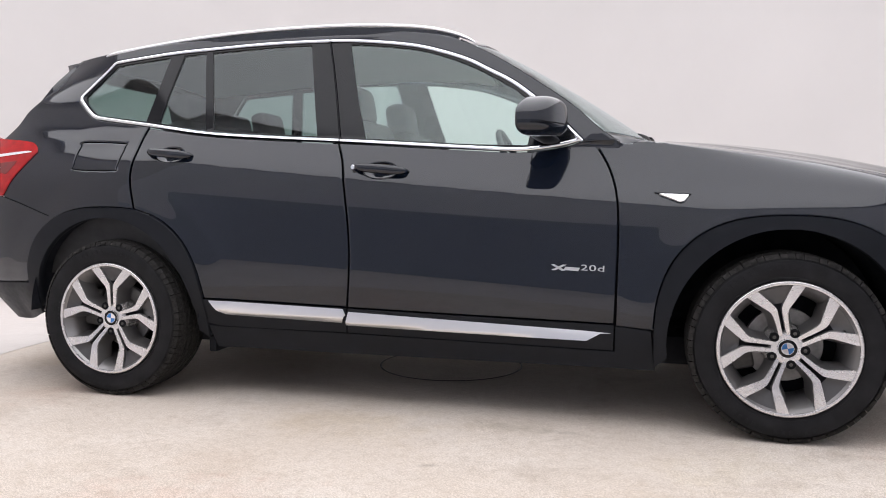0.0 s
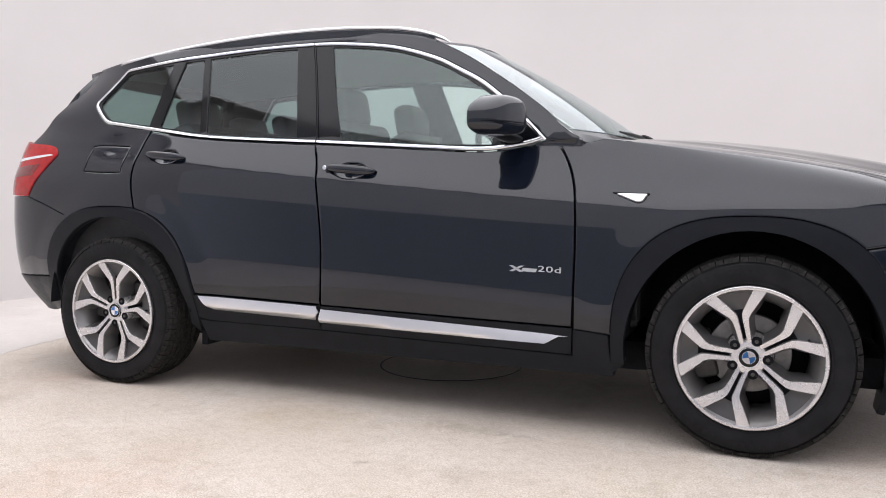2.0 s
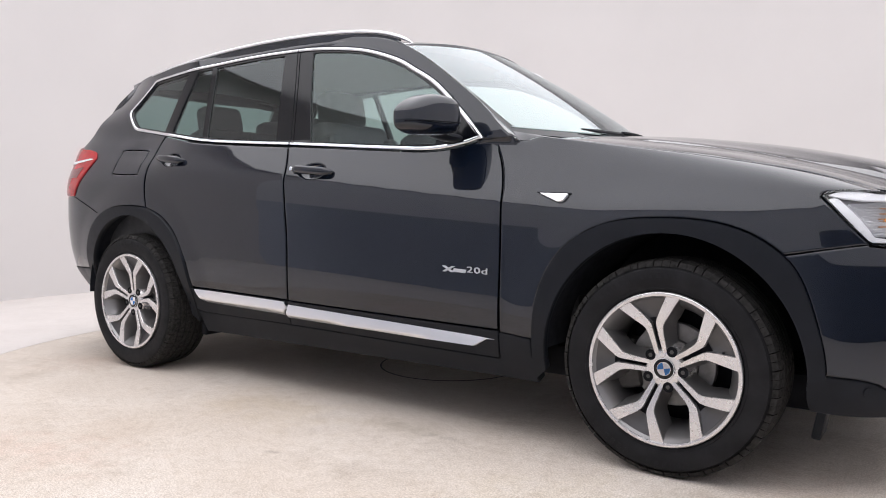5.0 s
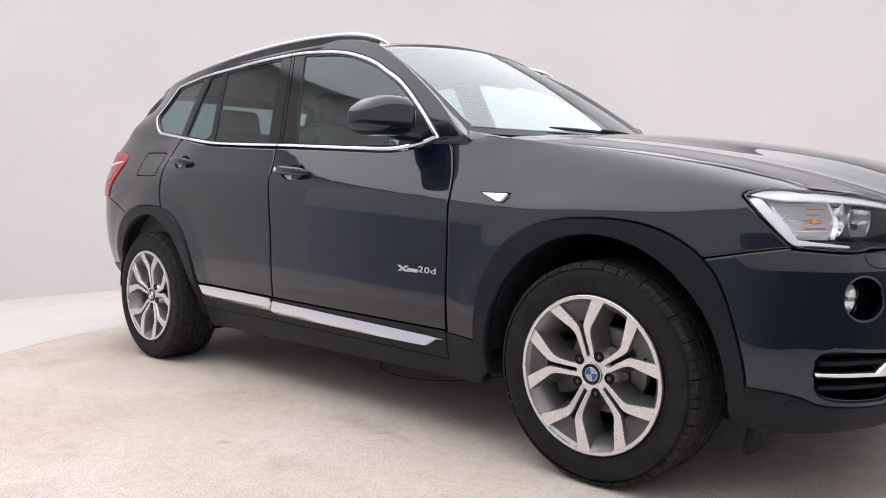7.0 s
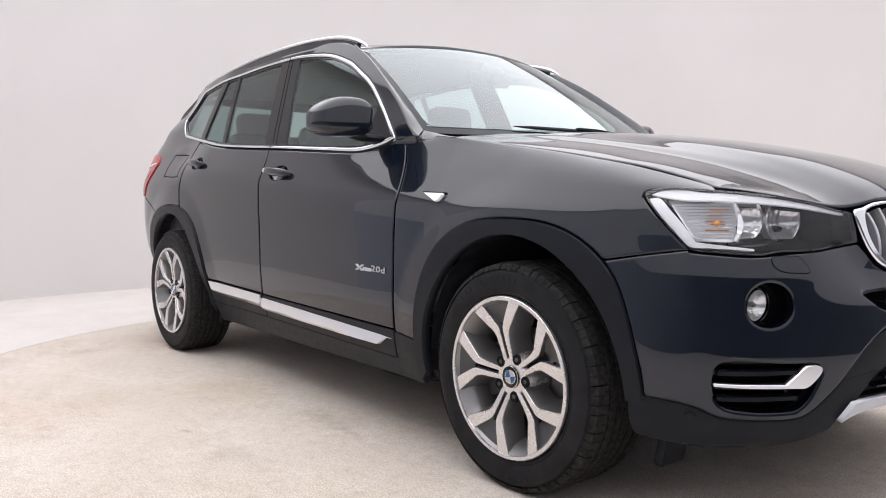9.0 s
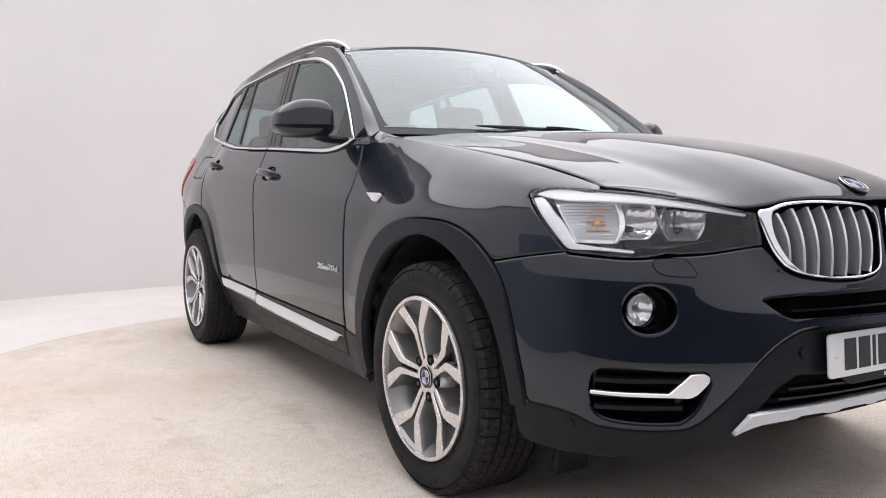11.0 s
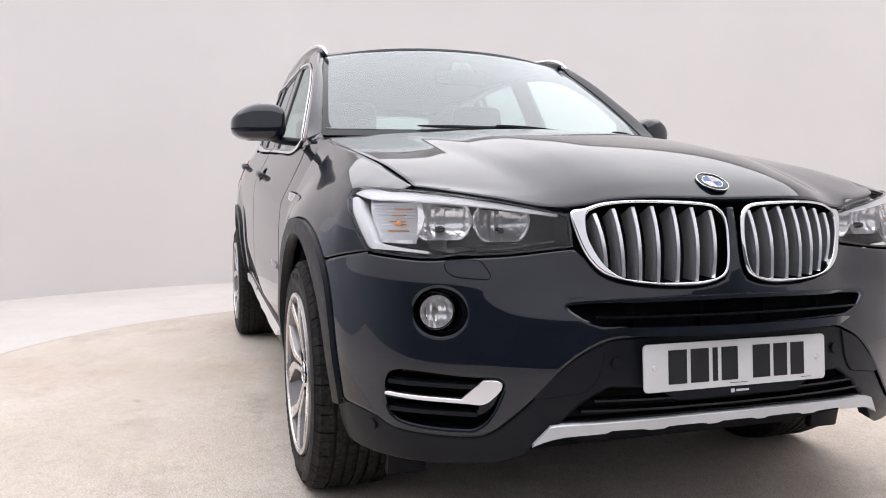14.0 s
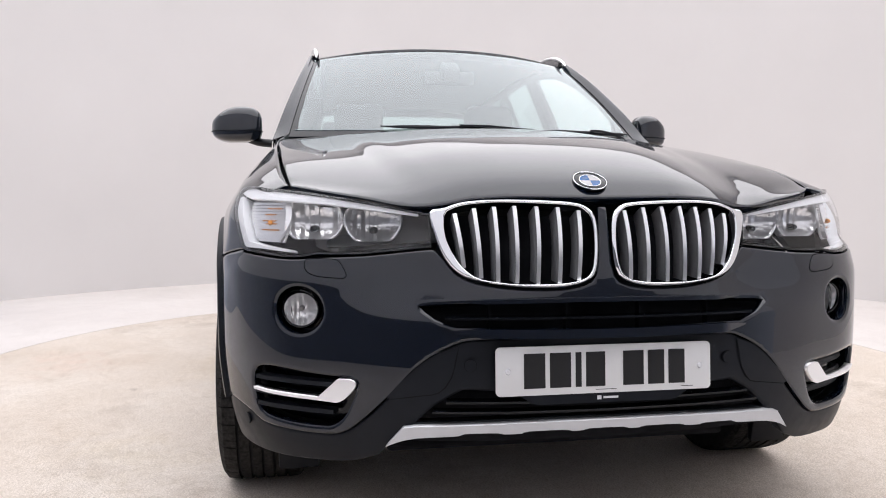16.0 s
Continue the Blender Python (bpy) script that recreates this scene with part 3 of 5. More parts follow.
def wall_arc(name, a0, a1, mat, label, z0=0.0, z1=WALL_H):
    """A curved piece of the round wall, 0.1 m thick, between two bearings and two heights."""
    bm = bmesh.new()
    rows = []
    n = int((a1 - a0) * 0.8)
    for k in range(n + 1):
        a = radians(a0 + (a1 - a0) * k / n)
        rows.append([bm.verts.new((r * math.cos(a), r * math.sin(a), z)) for r, z in ((WALL_R, z0), (WALL_R, z1), (WALL_R + .1, z1), (WALL_R + .1, z0))])
    for p, q in zip(rows, rows[1:]):
        for j in range(4):
            bm.faces.new((p[j], q[j], q[(j + 1) % 4], p[(j + 1) % 4]))
    bm.faces.new(rows[0])
    bm.faces.new(rows[-1][::-1])
    bmesh.ops.recalc_face_normals(bm, faces=bm.faces)
    ob = part(name, soft(bm), mat)
    ob.location = (AXIS_X, AXIS_Y, 0)
    return tagged(ob, label, "wall", kind="structure")


wall_arc("wall_back", 38, 228, WALLMAT, "smooth white curved studio wall")
# unseen walls, dark below and pale above to shape reflections in the paint
wall_arc("unseen_wall_lower", 228, 398, UNSEEN_WALL_GREY, "unseen lower wall, grey by bearing for the car's reflections", 0.0, 1.15)
wall_arc("unseen_wall_upper", 228, 398, UNSEEN_WALL_BRIGHT, "unseen pale upper wall that brightens the car's reflections", 1.15, WALL_H)
ceiling = disc_floor("ceiling", 0.0, WALL_R + 0.1, WALL_H + 0.1, 0.1, WALLMAT)
tagged(ceiling, "white studio ceiling", "ceiling")

# ---------------------------------------------------------------- the car
car = tagged(new("car"), "black metallic sport utility car with silver alloy wheels on turntable", "car")


def sided(side):
    return (flank, False) if side < 0 else (mirrored(flank), True)


def on_side(name, poly, side, mat, parent=car, label="", **kw):
    surf, flip = sided(side)
    return part(name, sheet(poly, surf, flip=flip, **kw), mat, parent, label)


def on_nose(name, poly, mat, parent=car, label="", side=-1, **kw):
    """A panel on the hull over (s, z); side 1 lays it on the left half."""
    if side > 0:
        poly = [(-s, z) for s, z in poly][::-1]
        kw["holes"] = [[(-s, z) for s, z in h][::-1] for h in kw.get("holes", ())]
    back = kw.pop("back", 0.0)
    return part(name, sheet(poly, lambda s, z: hull(s, z, back), flip=True, **kw), mat, parent, label)


def inset(poly, d):
    """The outline moved inwards by d."""
    p = np.array(poly)
    area = np.sum(p[:, 0] * np.roll(p[:, 1], -1) - np.roll(p[:, 0], -1) * p[:, 1])
    t = np.roll(p, -1, 0) - np.roll(p, 1, 0)
    t /= np.linalg.norm(t, axis=1)[:, None] + 1e-12
    n = np.stack([-t[:, 1], t[:, 0]], 1) * (1 if area > 0 else -1)
    return [tuple(q) for q in p + n * d]


def arc_pts(cx, cz, rx, rz, a0, a1, n=24):
    return [(cx + rx * math.cos(radians(a0 + (a1 - a0) * k / n)), cz + rz * math.sin(radians(a0 + (a1 - a0) * k / n))) for k in range(n + 1)]


def arch_pts(cx, cz, rx, rz, a0, a1, n=24):
    """A squarish wheel arch; the front one is rounder towards its foot before the wheel."""
    out = []
    for k in range(n + 1):
        deg = a0 + (a1 - a0) * k / n
        a = radians(deg)
        power = 2.55 if cx < 0 or cx > 2 else 2.1 + .45 * step01((deg - 15) / 28)
        c, s_ = math.cos(a), math.sin(a)
        out.append((cx + rx * math.copysign(abs(c) ** (2 / power), c), cz + rz * math.copysign(abs(s_) ** (2 / power), s_)))
    return out


GAP = 0.003
FRONT_X, REAR_X, HUB_Z, TYRE_R = 1.405, -1.405, 0.348, 0.350
F_ARCH = (1.402, .345, .466, .482)
R_ARCH = (-1.425, .345, .470, .497)
DLO_TOP = [(.659, 1.115), (.54, 1.231), (.391, 1.353), (.265, 1.424), (.161, 1.476), (.003, 1.528), (-.13, 1.555), (-.322, 1.577),
           (-.473, 1.584), (-.719, 1.584), (-.954, 1.575), (-1.201, 1.559), (-1.50, 1.534), (-1.549, 1.525), (-1.575, 1.50), (-1.684, 1.378),
           (-1.697, 1.352), (-1.675, 1.322), (-1.60, 1.258), (-1.55, 1.243)]
DLO_BOT = [(-1.55, 1.243), (-1.296, 1.207), (-.97, 1.162), (-.632, 1.137), (-.356, 1.121), (-.043, 1.101), (.204, 1.085), (.415, 1.075), (.572, 1.092), (.659, 1.115)]
DLO = outline(DLO_TOP, DLO_BOT)
FRONT_DOOR_BACK = [(-.352, 1.115), (-.312, 1.005), (-.284, .82), (-.275, .68), (-.278, .56), (-.29, .432)]
FRONT_DOOR_FRONT = [(.79, .41), (.797, .60), (.80, .744), (.792, .891), (.762, .998), (.712, 1.088), (.690, 1.108)]
REAR_DOOR_BACK = [(-1.272, 1.20), (-1.292, 1.144), (-1.300, 1.04), (-1.298, .96), (-1.272, .832)]
RA = arch_pts(*R_ARCH, 65.5, 7, 18)


def shift(pts, dx=0, dz=0):
    return [(x + dx, z + dz) for x, z in pts]


for side in (-1, 1):
    fd = outline(FRONT_DOOR_FRONT, [FRONT_DOOR_FRONT[-1], (.66, 1.110)], [(.66, 1.110), (.572, 1.088), (.415, 1.071), (.204, 1.081), (-.043, 1.097), (-.346, 1.116)],
                 shift(FRONT_DOOR_BACK, GAP), [(-.287, .432), (.787, .41)])
    fd = inset(fd, 0.002)
    bowl_f = ring_outline(-.150, 1.000, .072, .033, 28)
    door = on_side("front_door", fd, side, PAINT, label="glossy black front door with silver strip and pull handle", holes=[bowl_f], res=.018, roll=(.006, .0018, .006, .0018))
    rd = outline([(-.292, .432)] + FRONT_DOOR_BACK[::-1][1:], [FRONT_DOOR_BACK[0], (-.632, 1.132), (-.97, 1.157), (-1.272, 1.200)],
                 REAR_DOOR_BACK, RA, [RA[-1], (-.965, .447)], [(-.965, .447), (-.292, .433)])
    rd = inset(rd, 0.0035)
    bowl_r = ring_outline(-1.115, 1.073, .068, .032, 28)
    rdoor = on_side("rear_door", rd, side, PAINT, label="glossy black rear door with silver strip and pull handle", holes=[bowl_r], res=.018, roll=(.006, .0018, .006, .0018))
    # handles
    for dr, cx, cz, hx in ((door, -.150, 1.000, -.145), (rdoor, -1.115, 1.073, -1.12)):
        surf, flip = sided(side)

        def dish(u, v, cx=cx, cz=cz, surf=surf):
            p = surf(cx + u, cz + v)
            r2 = min((u / .073) ** 2 + (v / .034) ** 2, 1)
            return p + Vector((0, -side * .030 * (1 - r2), 0))

        part("handle_recess", sheet(ring_outline(0, 0, .0725, .0335, 28), dish, flip=flip, res=.012, depth=0), PAINT, dr)
        path, scl = [], []
        L = .118
        for k in range(25):
            t = -1 + 2 * k / 24
            x = hx + t * L
            z = cz + .004 - .085 * t * L
            p = surf(x, z)
            outw = (.026 + .010 * (1 - t * t)) * min(1, (1 - abs(t)) * 4 + .25)
            path.append(p + Vector((0, side * (outw - .006), 0)))
            scl.append((max(0.02, 1 - abs(t) ** 4)) ** .5)
        part("door_handle", sweep(path, oval(.012, .0185, 12), scales=scl), PAINT, dr, "glossy black pull handle")
        if dr is door:
            p = surf(-.262, 1.012)
            lk = lathe([(0, -.002), (.008, -.002), (.0095, 0), (.0095, .012)], 20)
            ob = part("key_lock", lk, CHROME, dr, "round chrome key lock")
            ob.location = p + Vector((0, side * .021, 0))
            ob.rotation_euler = (0, 0, 0 if side < 0 else math.pi)
    # lower cladding with bright strips
    clad_f = inset(outline([(-.288, .429), (-.296, .372), (-.300, .322)], [(-.300, .322), (.79, .306)], [(.79, .306), (.793, .407)], [(.793, .407), (-.288, .429)]), .002)
    on_side("lower_door_cladding", clad_f, side, SATIN, door, "satin black lower door cladding", lift=.004)
    clad_r = inset(outline([(-.293, .430), (-.301, .372), (-.305, .322)], [(-.305, .322), (-.90, .326), (-.955, .36), (-.968, .445)], [(-.968, .445), (-.293, .430)]), .002)
    on_side("lower_door_cladding", clad_r, side, SATIN, rdoor, "satin black lower door cladding", lift=.004)
    strip_f = outline([(-.284, .4155), (.700, .381), (.742, .374)], [(.742, .374), (.690, .344)], [(.690, .344), (-.300, .356)], [(-.300, .356), (-.284, .4155)])
    surf, flip = sided(side)

    def strip_surf(x, z, surf=surf):
        """Face leaning outwards to a lower edge that turns under."""
        top = .4155 - .0351 * (x + .284) if x > -.303 else .427 - .0224 * (x + .306)
        q = (top - z) / .056
        return surf(x, z) + Vector((0, side * (.010 + .020 * min(q, .78) - .050 * max(0, q - .78)), 0))

    part("side_strip", sheet(strip_f, strip_surf, flip=flip, depth=.02, res=.012, e=.002), BRUSHED, door, "bright silver side strip")
    strip_r = outline([(-.930, .441), (-.60, .434), (-.306, .427)], [(-.306, .427), (-.300, .40), (-.318, .366)], [(-.318, .366), (-.80, .377), (-.865, .384), (-.900, .405), (-.930, .441)])
    part("side_strip", sheet(strip_r, strip_surf, flip=flip, depth=.02, res=.012, e=.002), BRUSHED, rdoor, "bright silver side strip")
    # sill
    sill = outline([(-.955, .33), (-.90, .321), (-.30, .317), (.795, .301)], [(.795, .301), (.797, .40)], [(.797, .40), (.927, .390)], [(.927, .390), (.935, .30), (.945, .235)], [(.945, .235), (-.93, .225)], [(-.93, .225), (-.955, .33)])
    on_side("sill", sill, side, SATIN, label="satin black plastic sill", lift=.002, depth=.05)
    # fender
    fo = arch_pts(*F_ARCH, 47.3, 176, 30)
    top = [(x, round_start(x) + .07) for x in np.linspace(.80, 2.028, 40)]
    fender = outline(top, [top[-1], (X(.872), .911), (X(.95), .9145), (X(1.02), .9150), (X(1.062), .909), (X(1.078), .896)], [(X(1.078), .896), (X(1.012), .826), (X(.940), .760)], [(X(.940), .760), (X(1.055), .744), (1.742, .724)], fo, [fo[-1], (.939, .393)], [(.939, .393), (.798, .402)],
                     [(.798, .402), (.801, .60), (.804, .744), (.796, .891), (.766, .998), (.722, 1.076), (.702, 1.101)], [(.702, 1.101), (.75, 1.105), (.785, 1.108), top[0]])
    fen = part("front_fender", sheet(inset(fender, .002), fender_surf if side < 0 else mirrored(fender_surf), flip=side > 0, res=.0115, roll=(.006, .0018, .006, .0018)), PAINT, car, "glossy black front fender")
    vent = outline([(.948, .901), (1.053, .898)], [(1.053, .898), (1.038, .877), (1.018, .874)], [(1.018, .874), (.948, .901)])
    on_side("side_vent_trim", vent, side, BRUSHED, fen, "bright side vent trim", lift=.012, depth=.014, res=.01)
    ventd = outline([(.93, .909), (1.062, .904)], [(1.062, .904), (1.058, .899)], [(1.058, .899), (.95, .904), (.93, .909)])
    on_side("side_vent_gap", ventd, side, DEEP, fen, lift=.004, depth=.005, res=.01)
    # upper body side: pillars and roof edge in one pressing
    upper = [(-1.80, 1.555), (-1.5, 1.585), (-1.0, 1.616), (-.5, 1.627), (-.2, 1.616), (0, 1.592), (.13, 1.556), (.30, 1.470), (.45, 1.375), (.62, 1.255), (.735, 1.152), (.80, 1.112)]
    ra2 = arch_pts(*R_ARCH, 66, 129, 14)
    uni = outline(upper, [upper[-1], (.75, 1.109), (.700, 1.106), (.672, 1.106)], DLO_TOP, [DLO_TOP[-1], (-1.42, 1.226), (-1.280, 1.206)],
                  [(-1.280, 1.206), (-1.297, 1.144), (-1.306, 1.04), (-1.304, .96), (-1.277, .836)],
                  ra2, [ra2[-1], (-1.85, .83), (-2.02, .895)], [(-2.02, .895), (-1.935, 1.0), (-1.868, 1.095)], [(-1.868, 1.095), (-1.89, 1.128), (-2.125, 1.155)], [(-2.125, 1.155), (-2.05, 1.225), (-1.975, 1.312), (-1.915, 1.39), (-1.835, 1.505), (-1.80, 1.555)])
    fuel = smooth_loop([(-1.60, 1.140), (-1.39, 1.132), (-1.372, 1.115), (-1.378, 1.02), (-1.395, 1.002), (-1.60, 1.008), (-1.618, 1.03), (-1.616, 1.12)]) if side < 0 else None
    quarter = on_side("body_side", inset(uni, .0015), side, PAINT, label="glossy black rear quarter, pillars and roof edge", res=.025, roll=(.006, .0018, .006, .0018), holes=[fuel] if fuel else [])
    if fuel:
        on_side("fuel_flap", inset(fuel, .0055), side, PAINT, quarter, "rounded fuel filler flap", res=.012, roll=(.006, .0018, .006, .0018))
    # arch trims
    for nm, (cx, cz, rx, rz), dw, a0, a1 in (("front", F_ARCH, .047, 2.0, 187), ("rear", R_ARCH, .047, -5, 176)):
        outer = arch_pts(cx, cz, rx - .002, rz - .002, a0, a1, 40)
        inner = arc_pts(cx, cz, rx - dw, rz - dw, a1, a0, 40)
        surf, flip = sided(side)
        part("wheel_arch_trim", sheet(outer + inner, surf, flip=flip, lift=.010, depth=.035, res=.022), SATIN, car, "satin black wheel arch trim")
        # liner
        bm = bmesh.new()
        rows = []
        for x, z in arc_pts(cx, cz, rx - dw + .012, rz - dw + .012, 2, 178, 40):
            rows.append([bm.verts.new((x, side * y, z)) for y in (.875, .80, .55, .42)])
        for a, b in zip(rows, rows[1:]):
            for j in range(3):
                bm.faces.new((a[j], a[j + 1], b[j + 1], b[j]))
        cap = [r[3] for r in rows]
        bm.faces.new(cap)
        part("wheel_arch_liner", soft(bm), LINER, car, "dark felt wheel arch liner")
    # dark shell behind the shut lines
    surf, flip = sided(side)
    shell = outline([(-1.84, .62), (-1.84, 1.10), (-1.2, 1.15), (.6, 1.04), (.78, 1.06), (.9, 1.07), (1.6, .95), (1.83, .86)], [(1.83, .86), (1.83, .62)],
                    arc_pts(F_ARCH[0], .345, .455, .47, 36, 176, 30), [(.94, .26), (-.95, .26)], arc_pts(R_ARCH[0], .345, .46, .485, 6, 144, 30), step=.05)
    part("inner_shell", sheet(shell, surf, flip=flip, lift=-.035, depth=0, res=.06), DEEP, car)
    # chrome line and windows
    part("window_chrome_trim", sheet(DLO, surf, holes=[inset(DLO, .0138)], flip=flip, lift=.007, depth=.010, res=.02, roll=(.006, .003, .006, .003)), CHROME, car, "bright chrome window surround")
    inner = inset(DLO, .0138)
    w_front = outline([(-.362, 1.556), (-.322, 1.557), (-.13, 1.535), (.003, 1.508), (.15, 1.456), (.25, 1.407), (.375, 1.333), (.475, 1.255)], [(.475, 1.255), (.44, 1.098)], [(.44, 1.098), (.204, 1.106), (-.043, 1.122), (-.243, 1.135)], [(-.243, 1.135), (-.305, 1.34), (-.362, 1.556)])
    w_rear = outline([(-1.032, 1.549), (-.719, 1.563), (-.545, 1.563)], [(-.545, 1.563), (-.50, 1.34), (-.462, 1.149)], [(-.462, 1.149), (-.632, 1.158), (-.962, 1.184)], [(-.962, 1.184), (-1.032, 1.549)])
    w_fix = outline([(-1.168, 1.540), (-1.062, 1.547)], [(-1.062, 1.547), (-.998, 1.186)], [(-.998, 1.186), (-1.178, 1.211)], [(-1.178, 1.211), (-1.235, 1.222)], [(-1.235, 1.222), (-1.168, 1.540)])
    w_q = outline([(-1.235, 1.534), (-1.50, 1.512), (-1.545, 1.500), (-1.56, 1.485), (-1.66, 1.375), (-1.668, 1.35), (-1.65, 1.325), (-1.575, 1.268), (-1.53, 1.260)], [(-1.53, 1.260), (-1.300, 1.229)], [(-1.300, 1.229), (-1.235, 1.534)])
    part("window_pillar_trim", sheet(inner, surf, holes=[w_front, w_rear, w_fix, w_q], flip=flip, lift=-.002, depth=.02, res=.025), GLOSSBLACK, car, "gloss black window pillars")
    for nm, w, g, lab in (("front_side_window", w_front, GLASS, "lightly tinted front side window"), ("rear_side_window", w_rear, PRIVACY, "dark tinted rear side window"),
                          ("fixed_side_window", w_fix, PRIVACY, "dark tinted fixed window in rear door"), ("rear_quarter_window", w_q, PRIVACY, "dark tinted rear quarter window")):
        ob = part(nm, sheet(w, surf, flip=flip, lift=-.008, depth=0, res=.04), g, car, lab)
        ob.visible_shadow = False

# hood and cowl
ys = np.linspace(-.715, .715, 41)
front_edge = [(hood_front_x(abs(y)) - .004, y) for y in ys]
right_edge = [(1.955, -.715)] + [(x, -hood_edge_y(x) + .005) for x in (1.93, 1.90, 1.84, 1.75, 1.65, 1.5, 1.35, 1.2, 1.05, 1.0, .975)]
back_edge = [(.940 + .070 * (1 - (y / .772) ** 2), y) for y in np.linspace(-.745, .745, 25)]
hood_poly = front_edge + [(x, -y) for x, y in right_edge[1:]] + back_edge[::-1] + right_edge[::-1][1:-1]
hood = part("hood", sheet(hood_poly, hood_surf, res=.02, depth=.02, e=.02, roll=(.008, .0025, .006, .001)), PAINT, car, "glossy black hood with raised centre")
cowl_poly = [(.955 + .065 * (1 - (y / .80) ** 2), y) for y in np.linspace(-.76, .76, 25)] + [(.66 + .165 * (1 - (y / .80) ** 2), y) for y in np.linspace(.76, -.76, 25)]
part("cowl_panel", sheet(cowl_poly, lambda x, y: hood_surf(x, y) + Vector((0, 0, -.022)), res=.05, depth=0), DEEP, car, "black plastic cowl below the windscreen")
part("engine_bay_cover", sheet([(2.14, -.3), (2.14, .3), (1.965, .71), (1.6, .75), (.9, .76), (.9, -.76), (1.6, -.75), (1.965, -.71)], lambda x, y: hood_surf(x, y) + Vector((0, 0, -.05)), res=.08, depth=0), DEEP, car)

# windscreen
SCREEN = smooth_loop([(-.90, .035), (0, .03), (.90, .035), (.945, .05), (.965, .11), (.968, .5), (.962, .92), (.93, .968), (0, .975), (-.93, .968), (-.962, .92), (-.968, .5), (-.965, .11), (-.945, .05)], .04)
screen = part("windscreen", sheet(SCREEN, screen_surf, res=.05, depth=.006), SCREENGLASS, car, "clear windscreen with pale green tint")
screen.visible_shadow = False
part("windscreen_seal", sheet([(-1.0, -.02), (1.0, -.02), (1.0, 1.0), (-1.0, 1.0)], screen_surf, holes=[SCREEN], res=.05, depth=.01, lift=-.003), GLOSSBLACK, car, "black screen border")

# pillar returns from the body side to the windscreen
for side in (-1, 1):
    edge = spline([(.13, 1.556), (.30, 1.470), (.45, 1.375), (.62, 1.255), (.735, 1.152), (.80, 1.114)], .03)
    bm = bmesh.new()
    rows = []
    n = len(edge)
    for i, (x, z) in enumerate(edge):
        a = flank(x, z)
        b = screen_surf(-1.0, 1 - i / (n - 1))
        k = 1 - (i / (n - 1)) ** 2
        m = a.lerp(b, .5) + (Vector((.5, -.5, .7)) * .012 * k)
        rows.append([bm.verts.new((p[0], p[1] * (-side), p[2])) for p in (a, a.lerp(m, .5) + Vector((.2, -.3, .2)) * .006 * k, m, b.lerp(m, .5), b)])
    for a, b in zip(rows, rows[1:]):
        for j in range(4):
            bm.faces.new((a[j], a[j + 1], b[j + 1], b[j]) if side < 0 else (b[j], b[j + 1], a[j + 1], a[j]))
    bmesh.ops.recalc_face_normals(bm, faces=bm.faces)
    for f in bm.faces:
        f.smooth = True
    part("windscreen_pillar", bm, PAINT, car, "glossy black windscreen pillar")

# painted flange behind the joint of door, fender and pillar
for side in (-1, 1):
    on_side("pillar_flange", [(.655, 1.085), (.80, 1.075), (.80, 1.104), (.74, 1.140), (.655, 1.112)][::1], side, PAINT, lift=-.0035, depth=0, res=.02)

# corners between fender, hood and windscreen
for side in (-1, 1):
    xs_ = np.linspace(.80, .985, 9)
    outer = [fender_surf(x, round_start(x) + .07) for x in xs_]
    inner = [Vector((.755, -.738, 1.140)).lerp(Vector((.975, -.764, 1.098)), k / 8) for k in range(9)]
    bm = bmesh.new()
    rows = [[bm.verts.new((p[0], -side * p[1], p[2])) for p in (o, o.lerp(i, .5) + Vector((0, -.001, .002)), i)] for o, i in zip(outer, inner)]
    for a, b in zip(rows, rows[1:]):
        for j in (0, 1):
            bm.faces.new((a[j], b[j], b[j + 1], a[j + 1]))
    bmesh.ops.recalc_face_normals(bm, faces=bm.faces)
    if sum(f.normal.z for f in bm.faces) < 0:
        bmesh.ops.reverse_faces(bm, faces=bm.faces)
    for f in bm.faces:
        f.smooth = True
    part("cowl_corner", bm, PAINT, car, "glossy black corner at the pillar foot")

# roof
roof_poly = [(.118 + .085 * (1 - (y / .62) ** 2), y) for y in np.linspace(-.60, .60, 21)] + [(-.3, .645), (-.8, .64), (-1.3, .62), (-1.78, .58)] + [(-1.80, y) for y in np.linspace(.55, -.55, 9)] + [(-1.78, -.58), (-1.3, -.62), (-.8, -.64), (-.3, -.645)]
part("roof", sheet(roof_poly, roof_surf, res=.05, depth=.02), PAINT, car, "glossy black roof")
for side in (-1, 1):
    pts = spline([(.190, 1.545), (.155, 1.566), (.06, 1.600), (-.10, 1.627), (-.40, 1.643), (-.75, 1.641), (-1.10, 1.622), (-1.40, 1.592), (-1.58, 1.570), (-1.62, 1.560)], .04)
    path = [(x, side * (.612 + .012 * min(1, max(0, (.2 - x) * 2)) - .02 * max(0, -1.0 - x)), z) for x, z in pts]
    rail = part("roof_rail", sweep(path, oval(.0095, .0085, 12), scales=[min(1, .35 + .22 * min(k, len(path) - 1 - k)) for k in range(len(path))]), BRUSHED, car, "satin silver roof rail")
    low = [(x, side * (abs(y) - .004), z - .022 if k not in (0, len(path) - 1) else z - .01) for k, (x, y, z) in enumerate(path)][3:-2]
    part("rail_base", sweep(low, [(-.010, -.02), (.010, -.02), (.010, .012), (-.010, .012)]), PAINT, rail)

